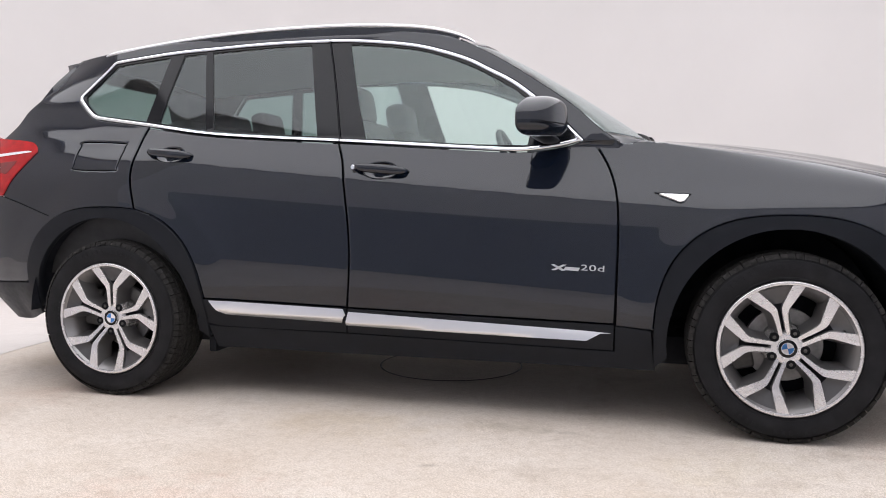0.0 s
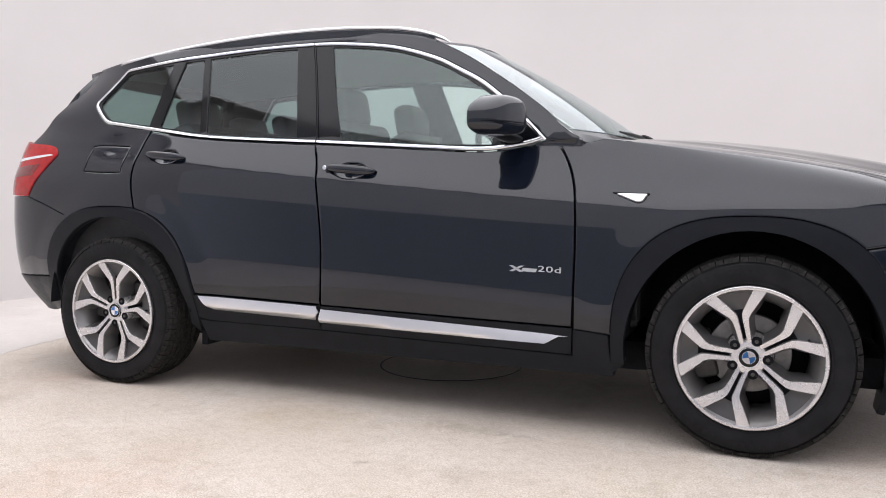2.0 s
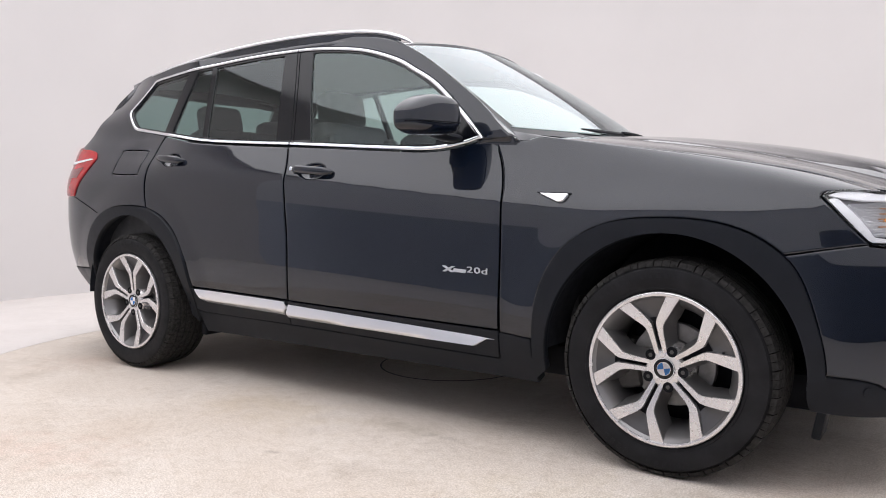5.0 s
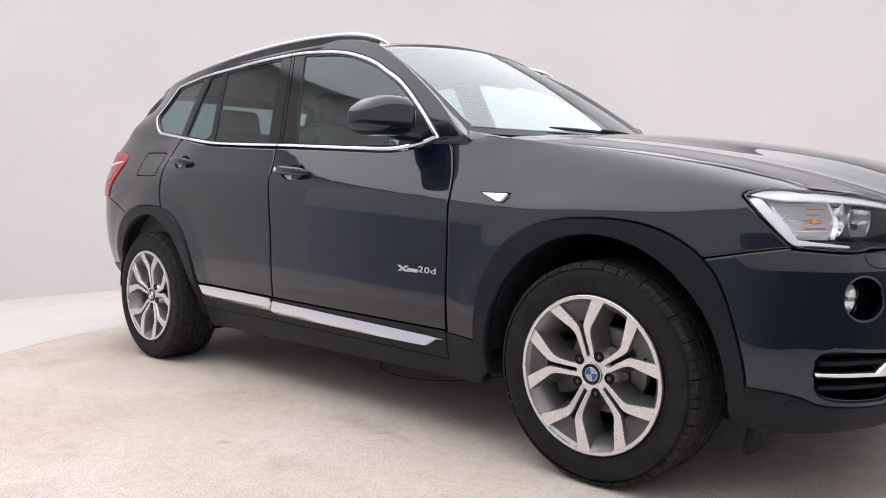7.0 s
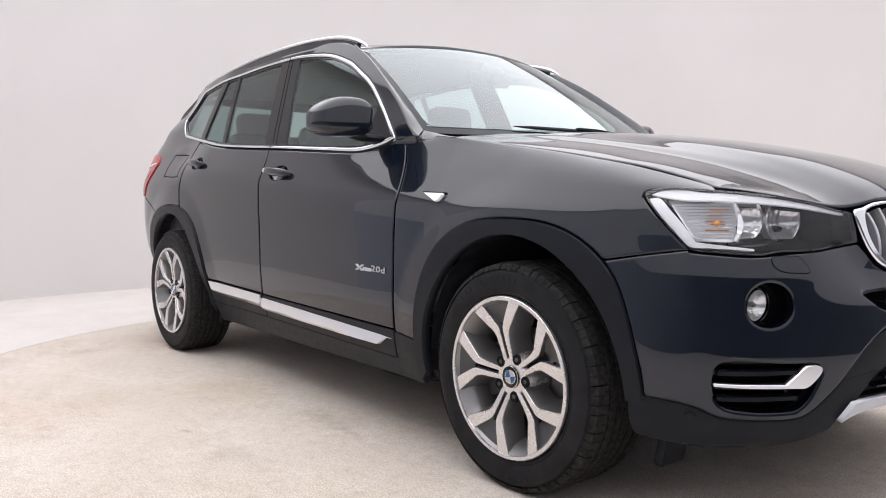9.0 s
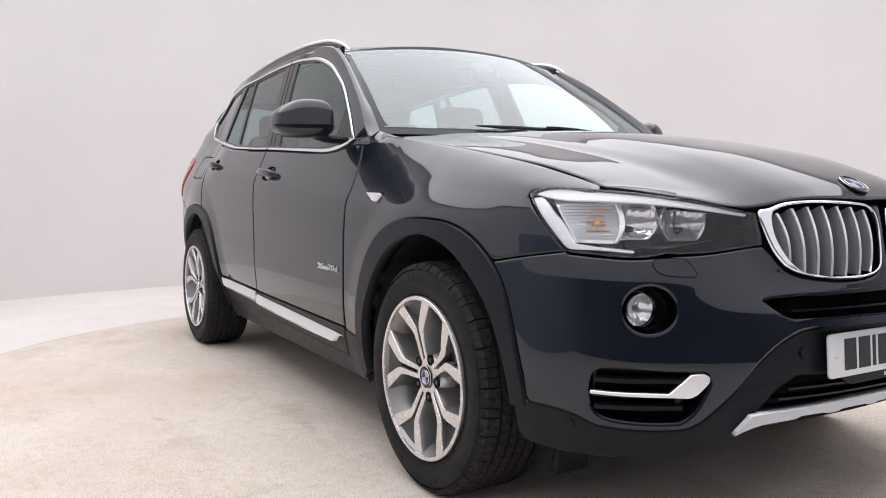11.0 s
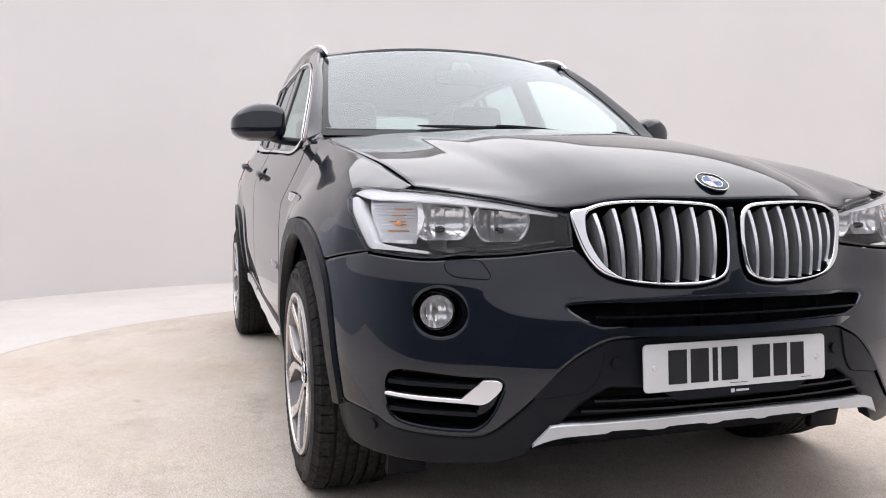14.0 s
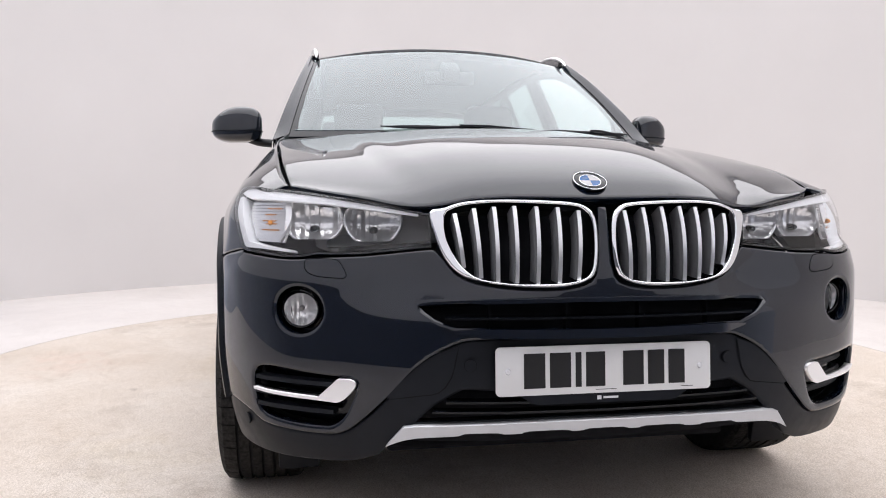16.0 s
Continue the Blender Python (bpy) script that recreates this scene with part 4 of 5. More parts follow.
# spoiler, tailgate, tail lights, rear bumper
def gate(y, z):
    q = 1 - (y / .8) ** 2 * .35
    x = -2.30 * q - .02 if z < .7 else 0
    line = pchip([.6, .95, 1.12, 1.3, 1.5, 1.56], [-2.31, -2.30, -2.275, -2.135, -1.962, -1.89])
    return Vector((line(z) + .22 * (abs(y) / .8) ** 2.4, y, z))


GATE_GLASS = [(-.62, 1.14), (.62, 1.14), (.60, 1.20), (.53, 1.50), (.40, 1.515), (-.40, 1.515), (-.53, 1.50), (-.60, 1.20)]
tailgate = part("tailgate", sheet([(-.70, .60), (.70, .60), (.74, 1.12), (.64, 1.42), (.55, 1.55), (-.55, 1.55), (-.64, 1.42), (-.74, 1.12)], gate, flip=True, res=.06, depth=.03, holes=[GATE_GLASS]), PAINT, car, "glossy black tailgate")
rear_screen = part("rear_window", sheet(GATE_GLASS, gate, flip=True, res=.08, depth=0, lift=-.004), PRIVACY, tailgate, "dark tinted rear window")
rear_screen.visible_shadow = False
part("roof_spoiler", sheet([(-1.70, -.56), (-1.70, .56), (-1.80, .575), (-1.885, .555), (-1.935, .44), (-1.97, .25), (-1.98, 0), (-1.97, -.25), (-1.935, -.44), (-1.885, -.555), (-1.80, -.575)], lambda x, y: roof_surf(x, y) + Vector((0, 0, .008)), res=.05, depth=.03), PAINT, car, "glossy black roof spoiler")
for side in (-1, 1):
    tl = outline([(4.76, 1.096), (4.785, 1.128), (4.85, 1.146), (5.1, 1.165)], [(5.1, 1.165), (5.25, 1.16), (5.25, .93), (5.05, .895), (4.925, .893)], [(4.925, .893), (4.85, .99), (4.76, 1.096)])
    light = on_nose("tail_light", tl, RED, side=side, label="red tail light with a pale band", lift=.006, depth=.05)
    dark = outline([(4.862, 1.050), (4.93, 1.046), (5.15, 1.030)], [(5.15, 1.030), (5.15, .985), (4.93, .995)], [(4.93, .995), (4.905, .993), (4.862, 1.050)])
    on_nose("light_segment", dark, DARKRED, light, "deep red lamp segment", side=side, lift=.0075, depth=.002, res=.02)
    band = outline([(4.785, 1.092), (4.81, 1.097), (4.93, 1.090), (5.2, 1.072)], [(5.2, 1.072), (5.2, 1.060), (4.93, 1.078), (4.785, 1.092)])
    on_nose("light_band", band, WHITE_LIGHT, light, "pale reversing light band", side=side, lift=.009, depth=.002, res=.02)
rb = [(4.648, .80), (4.72, .822), (4.80, .85), (4.92, .886), (5.1, .89), (LAST, .88)]
half = outline(rb, [(LAST, .88), (LAST, .50)], [(LAST, .50), (5.2, .48), (4.84, .49)], arch_pts(s_of_x(-1.425), .345, .47, .497, 13, 58, 12))
for side in (-1, 1):
    on_nose("rear_bumper", half, PAINT, side=side, label="glossy black rear bumper corner", lift=.0, roll=(.006, .0018, .006, .001))
    seam = spline([(s, z + .004) for s, z in rb[:4]], .03)
    on_nose("bumper_seam", [tuple(p) for p in seam] + [(s, z - .0045) for s, z in seam[::-1]], DEEP, side=side, lift=.0015, depth=0, res=.03)
    low = outline([(4.815, .485), (5.2, .475), (LAST, .495)], [(LAST, .495), (LAST, .28)], [(LAST, .28), (5.2, .285), (4.95, .295), (4.80, .335)], [(4.80, .335), (4.815, .485)])
    on_nose("rear_bumper_cladding", low, SATIN, side=side, label="satin black lower rear bumper", lift=.002)

# ---------------------------------------------------------------- front end
def both(right):
    """A right half outline from top centre to bottom centre, closed with its mirror image."""
    return right + [(-s, z) for s, z in right[::-1] if s > 1e-6]


KID = [(.409, .853), (.376, .862), (.322, .877), (.227, .882), (.085, .877), (.040, .866), (.023, .844), (.018, .800), (.022, .735), (.040, .703), (.095, .686), (.170, .684), (.232, .688), (.297, .698), (.340, .715), (.372, .750), (.395, .799)]
KIDIN = [(.372, .845), (.352, .861), (.308, .871), (.227, .875), (.080, .869), (.047, .858), (.032, .837), (.027, .786), (.033, .728), (.052, .704), (.095, .694), (.170, .691), (.232, .693), (.290, .702), (.322, .721), (.348, .752), (.370, .80)]
fog_hole = ring_outline(.733, .624, .0665, .057, 40)
vane_hole = smooth_loop([(.876, .45), (.868, .470), (.85, .482), (.80, .486), (.69, .477), (.605, .473), (.585, .466), (.583, .448), (.612, .385), (.645, .355), (.68, .350), (.76, .352), (.84, .363), (.868, .385), (.877, .42)], .012)
grille_hole = outline([(.436, .643), (.36, .649), (0, .655), (-.36, .649), (-.436, .643)], [(-.436, .643), (-.40, .614), (-.355, .596)], [(-.355, .596), (0, .591), (.355, .596)], [(.355, .596), (.40, .614), (.436, .643)])
mirror2 = lambda poly: [(-s, z) for s, z in poly][::-1]
fo = [(s_of_x(x), z) for x, z in arch_pts(*F_ARCH, 46.8, 2.5, 16)]
right = (outline([(0.0, .868), (.011, .868)], [(.011, .868), (.014, .80), (.017, .735), (.034, .695), (.093, .680), (.17, .678), (.234, .682), (.300, .692), (.348, .712), (.378, .748), (.402, .768)],
                 [(.402, .768), (.56, .753), (.66, .748), (.71, .745)], [(.71, .745), (.78, .741), (.92, .750), (.945, .752)], [(.945, .757), (1.055, .741), (1.142, .7255)], fo, [fo[-1], (1.058, .382)],
                 [(1.058, .382), (.96, .374), (.90, .360), (.855, .342), (.76, .334), (.66, .333), (.61, .348), (.53, .415), (.44, .508), (.36, .556), (.28, .570), (0.0, .577)])[:-1] + [(0.0, .577)])
bumper_poly = both(right)
bumper = on_nose("front_bumper", bumper_poly, PAINT, label="glossy black front bumper", holes=[fog_hole, mirror2(fog_hole), vane_hole, mirror2(vane_hole), grille_hole], res=.016, depth=.02, roll=(.006, .0018, .010, .0035))
lower_right = outline([(0.0, .574), (.28, .567), (.355, .553), (.436, .505), (.526, .411), (.607, .344), (.66, .329), (.76, .330), (.857, .338), (.90, .356), (.96, .370), (1.050, .377), (1.096, .379)],
                      [(1.096, .379), (1.098, .30), (1.085, .262)], [(1.085, .262), (.9, .252), (.65, .255), (.54, .285)], [(.54, .285), (.48, .345), (.44, .352), (.2, .360), (0, .362)])[:-1] + [(0.0, .362)]
intake = outline([(.335, .452), (.20, .447), (0, .445), (-.20, .447), (-.335, .452)], [(-.335, .452), (-.40, .415), (-.448, .372)], [(-.448, .372), (-.2, .382), (0, .384), (.2, .382), (.448, .372)], [(.448, .372), (.40, .415), (.335, .452)])
lower = on_nose("lower_bumper", both(lower_right), SATIN, label="satin black lower bumper apron", holes=[intake], res=.02, depth=.03, lift=-.006, roll=(.006, .002, .008, .003))
skid = both(outline([(0, .380), (.2, .378), (.445, .369), (.478, .360)], [(.478, .360), (.516, .318)], [(.516, .318), (.49, .330), (.44, .343), (.345, .350), (.330, .3555), (.255, .3565), (.240, .3535), (.200, .3545), (.185, .359), (.098, .360), (.083, .3565), (.056, .357), (.041, .361), (0, .361)])[:-1] + [(0, .362)])
on_nose("skid_plate", skid, SKIDMAT, label="silver skid plate trim along the chin", lift=.012, depth=.03, res=.015)
part("grille_backing", sheet([(-.95, .27), (.95, .27), (.95, .70), (.405, .74), (.405, .87), (-.405, .87), (-.405, .74), (-.95, .70)], hull, flip=True, res=.05, depth=0, lift=-.075), DEEP, car)
# bars of the upper and lower air intakes
for nm, z, w, dep in (("intake_bar", .618, .372, -.014), ("intake_bar", .425, .37, -.022), ("intake_bar", .402, .40, -.022)):
    path = [hull(s, z) + Vector((dep, 0, 0)) for s in np.linspace(-w, w, 25)]
    part(nm, sweep(path, [(-.03, -.0025), (.003, -.003), (.005, 0), (.003, .003), (-.03, .0025)]), GLOSSBLACK, bumper)
for s0 in (-.27, -.09, .09, .27):
    path = [hull(s0, z) + Vector((-.02, 0, 0)) for z in (.59, .62, .655)]
    part("intake_rib", sweep(path, [(-.003, -.02), (.003, -.02), (.003, .004), (-.003, .004)], up=(1, 0, 0)), DEEP, bumper)
for nm, rim, prof in (("intake_lip", [(-.365, .5875), (-.2, .5845), (0, .583), (.2, .5845), (.365, .5875)], [(-.03, -.010), (.001, -.010), (.0042, -.008), (.0050, -.005), (.0030, -.001), (-.012, .010), (-.03, .011)]),
                      ("intake_brow", [(-.36, .653), (0, .659), (.36, .653)], [(-.02, -.005), (-.004, -.005), (.0005, -.002), (.0014, .001), (.0002, .004), (-.02, .004)])):
    line = [hull(s, z) for s, z in spline(rim, .015)]
    part(nm, sweep(line, prof, scales=[min(1, .15 + .17 * min(k, len(line) - 1 - k)) for k in range(len(line))]), PAINT, bumper, "glossy black lip of the air intake")
# kidneys
for side in (-1, 1):
    kid = on_nose("grille_surround", smooth_loop(KID, .01), CHROME, side=side, label="chrome surround of the grille", holes=[smooth_loop(KIDIN, .01)], res=.008, lift=.011, depth=.045, roll=(.0065, .0045, .0035, .0022))
    tops = [(.349, .852), (.304, .864), (.257, .868), (.209, .870), (.157, .869), (.107, .867), (.058, .860)]
    bots = [(.327, .727), (.288, .704), (.250, .697), (.207, .694), (.159, .693), (.109, .694), (.064, .700)]
    for (s0, z0), (s1, z1) in zip(tops, bots):
        path = []
        for k in range(9):
            t = k / 8
            p = hull(s0 + (s1 - s0) * t, z0 + (z1 - z0) * t) + Vector((-.004 + .012 * math.sin(math.pi * t), 0, 0))
            path.append((p[0], -side * p[1], p[2]))
        bar = part("grille_slat", sweep(path, [(-.0065, -.045), (.0065, -.045), (.0062, -.004), (.0045, .0), (-.0045, .0), (-.0062, -.004)], up=(1, 0, 0)), SLAT, kid, "satin silver grille bar")
        edge = [(p[0] + .0022, p[1], p[2]) for p in path]
        part("bar_edge", sweep(edge, [(-.0050, -.006), (.0050, -.006), (.0046, .0), (-.0046, .0)], up=(1, 0, 0)), BRUSHED, bar, "bright front edge")
# number plate
bm = bmesh.new()
bmesh.ops.create_cube(bm, size=1, matrix=Matrix.Diagonal((.006, .520, .111, 1)))
bmesh.ops.bevel(bm, geom=[e for e in bm.edges if abs(e.verts[0].co.x - e.verts[1].co.x) > .001], offset=.011, segments=5, profile=.5, affect="EDGES")
bmesh.ops.bevel(bm, geom=[e for e in bm.edges if abs(e.verts[0].co.x - e.verts[1].co.x) < 1e-5], offset=.0012, segments=2, profile=.5, affect="EDGES")
plate = part("number_plate", soft(bm, 35), PLATE, car, "white number plate with black bars")
plate.matrix_world = pose(2.279, -.004, .498, 0, -4, 0)
cx = -.195
for w, h in ((.050, .079), (.050, .079), (.014, .079), (.046, .079), (None, 0), (.050, .079), (.040, .079), (.040, .079)):
    if w is None:
        cx += .033
        continue
    b = part("character_bar", block(.0012, w, h, 0), INK, plate)
    b.location = (.0036, cx + w / 2, 0)
    cx += w + .011
bm = bmesh.new()
face = [bm.verts.new((0, y, z)) for y, z in ((-.215, .006), (-.175, -.020), (-.160, -.023), (.160, -.023), (.175, -.020), (.215, .006))]
lip = bmesh.ops.extrude_face_region(bm, geom=[bm.faces.new(face)])["geom"]
bmesh.ops.translate(bm, vec=(-.010, 0, 0), verts=[v for v in lip if isinstance(v, bmesh.types.BMVert)])
bmesh.ops.recalc_face_normals(bm, faces=bm.faces)
holder = part("plate_holder", soft(bm, 35), SATIN, plate, "black plate holder under the plate")
holder.location = (.001, 0, -.0545)
b = part("dealer_bar", block(.0008, .036, .005, 0), WHITE, plate)
b.location = (.0016, .012, -.066)
b = part("dealer_mark", block(.0008, .010, .009, 0), WHITE, plate)
b.location = (.0016, -.016, -.066)
b = part("maker_line", block(.0006, .05, .0012, 0), INK, plate)
b.location = (.0034, 0, -.047)
b = part("maker_line", block(.0006, .03, .0012, 0), INK, plate)
b.location = (.0034, .20, -.047)
for yy in (-.232, .232):
    sc = part("plate_screw", lathe([(0, .006), (.005, .005), (.007, 0), (.007, -.002)], 16, "X"), WHITE, plate)
    sc.location = (.003, yy, 0)

# ---------------------------------------------------------------- headlights and fog lamps
HL = outline([(1.073, .896), (1.062, .908), (1.02, .915), (.95, .914), (.872, .909), (.726, .898), (.56, .875), (.46, .858), (.413, .850)], [(.413, .850), (.408, .82), (.404, .774)],
             [(.404, .774), (.56, .759), (.65, .755), (.69, .756), (.73, .749), (.78, .747), (.925, .757)], [(.925, .757), (.95, .768), (1.01, .828), (1.073, .896)], step=.02)


rng = random.Random(7)


def flatten(bm, r):
    # round reflector cut flat above and below
    for v in bm.verts:
        z = v.co.z * 1.10
        lim = .93 * r + .25 * max(0, math.hypot(v.co.y, v.co.z) - r)
        v.co.z = max(-lim, min(lim, z))


def headlight(side):
    lens = on_nose("headlight", HL, LENS, side=side, label="clear headlight with two round reflectors and white light guide", res=.02, depth=0, lift=.002)
    lens.visible_shadow = False
    ring = on_nose("headlight_seal", HL, GLOSSBLACK, lens, side=side, holes=[inset(HL, .004)], lift=.001, depth=.012, res=.02)
    on_nose("headlight_housing", HL, HOUSING, lens, "silver headlight housing", side=side, back=.20, depth=0, res=.04)
    drl = outline([(1.060, .889), (1.014, .838), (.956, .776), (.930, .765)], [(.927, .765), (.86, .764), (.77, .758)], [(.77, .758), (.772, .764), (.86, .772), (.926, .780)], [(.926, .780), (.966, .828), (1.020, .884)], [(1.020, .884), (1.036, .892), (1.060, .889)])
    on_nose("light_guide", drl, WHITE_LIGHT, lens, "white daytime light guide", side=side, lift=-.005, depth=.03, res=.015)
    brow = outline([(1.055, .900), (1.02, .910), (.95, .9105), (.872, .9055), (.726, .8945), (.56, .8715), (.44, .852)], [(.44, .852), (.44, .846)], [(.44, .846), (.56, .860), (.726, .877), (.87, .884), (.97, .887), (1.055, .900)])
    on_nose("headlight_brow", brow, WHITE_LIGHT, lens, "silver brow strip", side=side, lift=-.004, depth=.008, res=.015)
    inner = outline([(.560, .861), (.50, .853), (.46, .846), (.423, .838)], [(.423, .838), (.414, .782)], [(.414, .782), (.50, .773), (.66, .765), (.76, .76)], [(.76, .76), (.765, .775), (.74, .790), (.66, .796), (.60, .797), (.565, .806), (.553, .82), (.546, .834), (.551, .850), (.560, .861)])
    on_nose("headlight_mask", inner, MASK, lens, "satin dark inner mask", side=side, back=.155, depth=.01, res=.02)
    for s0, z0, r in ((.712, .834, .052), (.557, .832, .055)):
        c = Vector((2.008 if s0 > .6 else 2.038, -.659 if s0 > .6 else -.515, z0))
        prof = [(0, -.026)] + [(r * q, -.026 + .030 * q ** 2.4) for q in np.linspace(.06, 1, 18)] + [(r + .003, .004), (r + .003, -.02)]
        bowl = lathe(prof, 96, "X", True)
        for v in bowl.verts:
            if v.co.x < .002:
                # upright flutes, uneven from one to the next
                wave = v.co.y / .017 + .5
                v.co.x += .0036 * abs(wave % 1 - .5) * (1 + .5 * math.sin(math.floor(wave) * 5.1)) + .0010 * math.sin(v.co.z / .012)
        flatten(bowl, r)
        m = Matrix.Translation((c[0] - .005, -side * c[1], c[2])) @ pose(0, 0, 0, 0, 0, -8 * (1 if side < 0 else -1)) @ Matrix.Diagonal((1, 1.37 if s0 > .6 else 1.22, 1, 1))
        ob = part("reflector", bowl, REFLECTOR, lens, "round chrome reflector")
        ob.matrix_world = m
        lamp = part("bulb", lathe([(0, .010), (.006, .009), (.0085, .004), (.0095, -.008), (.0095, -.03)], 20, "X"), MASK, ob, "dark bulb shield")
        lamp.location = (-.012, 0, -r * .46)
        hoop = lathe([(r - .001, .005), (r + .002, .0065), (r + .0045, .004), (r + .003, -.004)], 48, "X")
        flatten(hoop, r)
        part("reflector_rim", hoop, REFLECTOR, ob)
    # ribbed indicator panel beside the reflectors
    ind = outline([(1.018, .884), (.818, .878)], [(.818, .874), (.806, .84), (.810, .80), (.818, .782)], [(.818, .778), (.932, .779)], [(.932, .779), (.970, .828), (1.018, .884)])
    tray = on_nose("indicator", ind, REFLECTOR, lens, "ribbed chrome indicator with amber bulb", side=side, back=.034, depth=.006, res=.02)
    for k in range(12):
        z = .790 + k * .0074
        path = [hull(s, z, .029 + .003 * rng.random()) for s in np.linspace(.812, .930 + .072 * k / 12, 7)]
        path = [(p[0], -side * p[1], p[2]) for p in path]
        part("indicator_rib", sweep(path, [(-.005, -.0030), (.003, -.0008), (.0034, .0008), (-.005, .0030)]), REFLECTOR, tray)
        # the bulb's reflection on the ribs, put in as amber slivers
        if k in (2, 4, 5, 7, 9):
            glint = [hull(s, z + .0035, .027) for s in np.linspace(.832 + .03 * rng.random(), .875 + .03 * rng.random(), 5)]
            part("amber_reflection", sweep([(p[0], -side * p[1], p[2]) for p in glint], [(-.004, -.0018), (.003, -.0006), (.003, .0006), (-.004, .0018)]), AMBER_REFLECTION, tray, "painted amber reflection of the bulb")
    # upright rim between indicator and reflector
    path = [hull(s, z, .022) for s, z in spline([(.818, .880), (.806, .850), (.803, .825), (.806, .800), (.818, .780)], .012)]
    part("indicator_rim", sweep([(p[0], -side * p[1], p[2]) for p in path], [(-.010, -.0022), (.004, -.0022), (.004, .0022), (-.010, .0022)]), REFLECTOR, tray)
    c = hull(.868, .826, .025)
    amber = part("amber_bulb", lathe([(0, .009), (.004, .008), (.007, 0), (.006, -.02)], 16, "X"), AMBER, tray, "amber indicator bulb")
    amber.location = (c[0], -side * c[1], c[2])


for side in (-1, 1):
    headlight(side)
    # washer cap
    cap = smooth_loop([(.722, .742), (.70, .746), (.65, .745), (.632, .738), (.612, .712), (.615, .702), (.63, .700), (.69, .704), (.715, .714), (.724, .728)], .012)
    on_nose("washer_cap_gap", cap, DEEP, bumper, side=side, lift=.0006, depth=0, res=.015)
    on_nose("washer_cap", inset(cap, .0022), PAINT, bumper, "headlight washer cap", side=side, lift=.0014, depth=.001, res=.015)
    # fog lamp in a round well
    c = Vector((2.086, -.692 if side < 0 else -.712, .620))
    lamp = part("fog_lamp", lathe([(0, .011), (.012, .010), (.024, .007), (.034, .002), (.040, -.005), (.043, -.03)], 40, "X"), LENS, car, "round clear fog lamp in a dark well")
    lamp.matrix_world = Matrix.Translation((c[0] - .018, -side * c[1], c[2])) @ pose(0, 0, 0, 0, 3, -8 * (1 if side < 0 else -1))
    lamp.visible_shadow = False
    bowl = lathe([(0, -.026)] + [(.040 * q, -.026 + .022 * q ** 2.4) for q in np.linspace(.1, 1, 14)], 72, "X", True)
    for v in bowl.verts:
        wave = v.co.y / .013 + .5
        v.co.x += .0030 * abs(wave % 1 - .5) * (1 + .5 * math.sin(math.floor(wave) * 5.1)) + .0008 * math.sin(v.co.z / .010)
    part("fog_reflector", bowl, FOGBOWL, lamp, "bright reflector")
    part("fog_bulb", lathe([(0, -.006), (.005, -.008), (.0065, -.014), (.0065, -.03)], 16, "X"), CAST, lamp)
    part("fog_bezel", lathe([(.040, .002), (.043, .004), (.047, .000), (.050, -.012), (.058, -.018), (.062, -.05)], 40, "X"), GLOSSBLACK, lamp, "black fog lamp bezel")
    well = on_nose("fog_well", ring_outline(.733, .624, .075, .066, 36), GLOSSBLACK, lamp, "dark fog lamp well", side=side, holes=[ring_outline(.733, .620, .048, .046, 28)], back=.045, depth=0, res=.02)
    well.matrix_parent_inverse = lamp.matrix_world.inverted()
    # air inlet with bright vane
    box_ = on_nose("side_inlet", inset(vane_hole, -.004), GLOSSBLACK, bumper, "gloss black side air inlet", side=side, lift=-.045, depth=0, res=.03)
    for z, s0, s1 in ((.453, .61, .845), (.387, .635, .845), (.418, .62, .85)):
        path = [hull(s, z + .012 * (s - .75)) for s in np.linspace(s0, s1, 12)]
        path = [(p[0] - .026, -side * p[1], p[2]) for p in path]
        part("inlet_slat", sweep(path, [(-.02, -.004), (.01, -.006), (.012, 0), (.008, .007), (-.02, .006)]), SATIN, box_)
    vane = outline([(.873, .4285), (.80, .426), (.74, .4245), (.682, .4225)], [(.682, .4225), (.630, .469)], [(.630, .469), (.600, .470), (.587, .464)], [(.587, .464), (.588, .450), (.617, .420), (.636, .4125)], [(.636, .4125), (.68, .4145), (.74, .4165), (.80, .4185), (.873, .422)], step=.012)
    on_nose("inlet_vane", vane, BRUSHED, box_, "bright silver inlet vane", side=side, lift=.004, depth=.02, res=.012)
    # parking sensors
    for s0, z0 in ((.318, .509), (.930, .335)):
        on_nose("parking_sensor", ring_outline(s0, z0, .0135, .0135, 20), SATIN, lower, side=side, lift=.001, depth=.006, res=.01)
        on_nose("sensor_joint", ring_outline(s0, z0, .0150, .0150, 20), DEEP, lower, side=side, lift=-.003, depth=0, res=.01)
    corner = outline([(.43, .515), (.52, .43), (.425, .437)], [(.425, .437), (.39, .444), (.36, .48), (.343, .556)], [(.343, .556), (.40, .535), (.43, .515)])
    on_nose("apron_corner_gap", corner, DEEP, lower, side=side, lift=-.0045, depth=0, res=.02)
    on_nose("apron_corner", inset(corner, .0032), SATIN, lower, side=side, lift=-.002, depth=.004, res=.02)
    # mud flap
    fl = part("air_deflector", block(.028, .11, .11, .008, 2), SATIN, car, "black rubber wheel deflector")
    fl.matrix_world = pose(1.835, side * .70, .208, 0, 10, 0)
    rf = part("rear_air_deflector", block(.035, .12, .07, .008, 2), DEEP, car, "black rubber wheel deflector")
    rf.matrix_world = pose(-.955, side * .76, .236, 0, 0, 0)


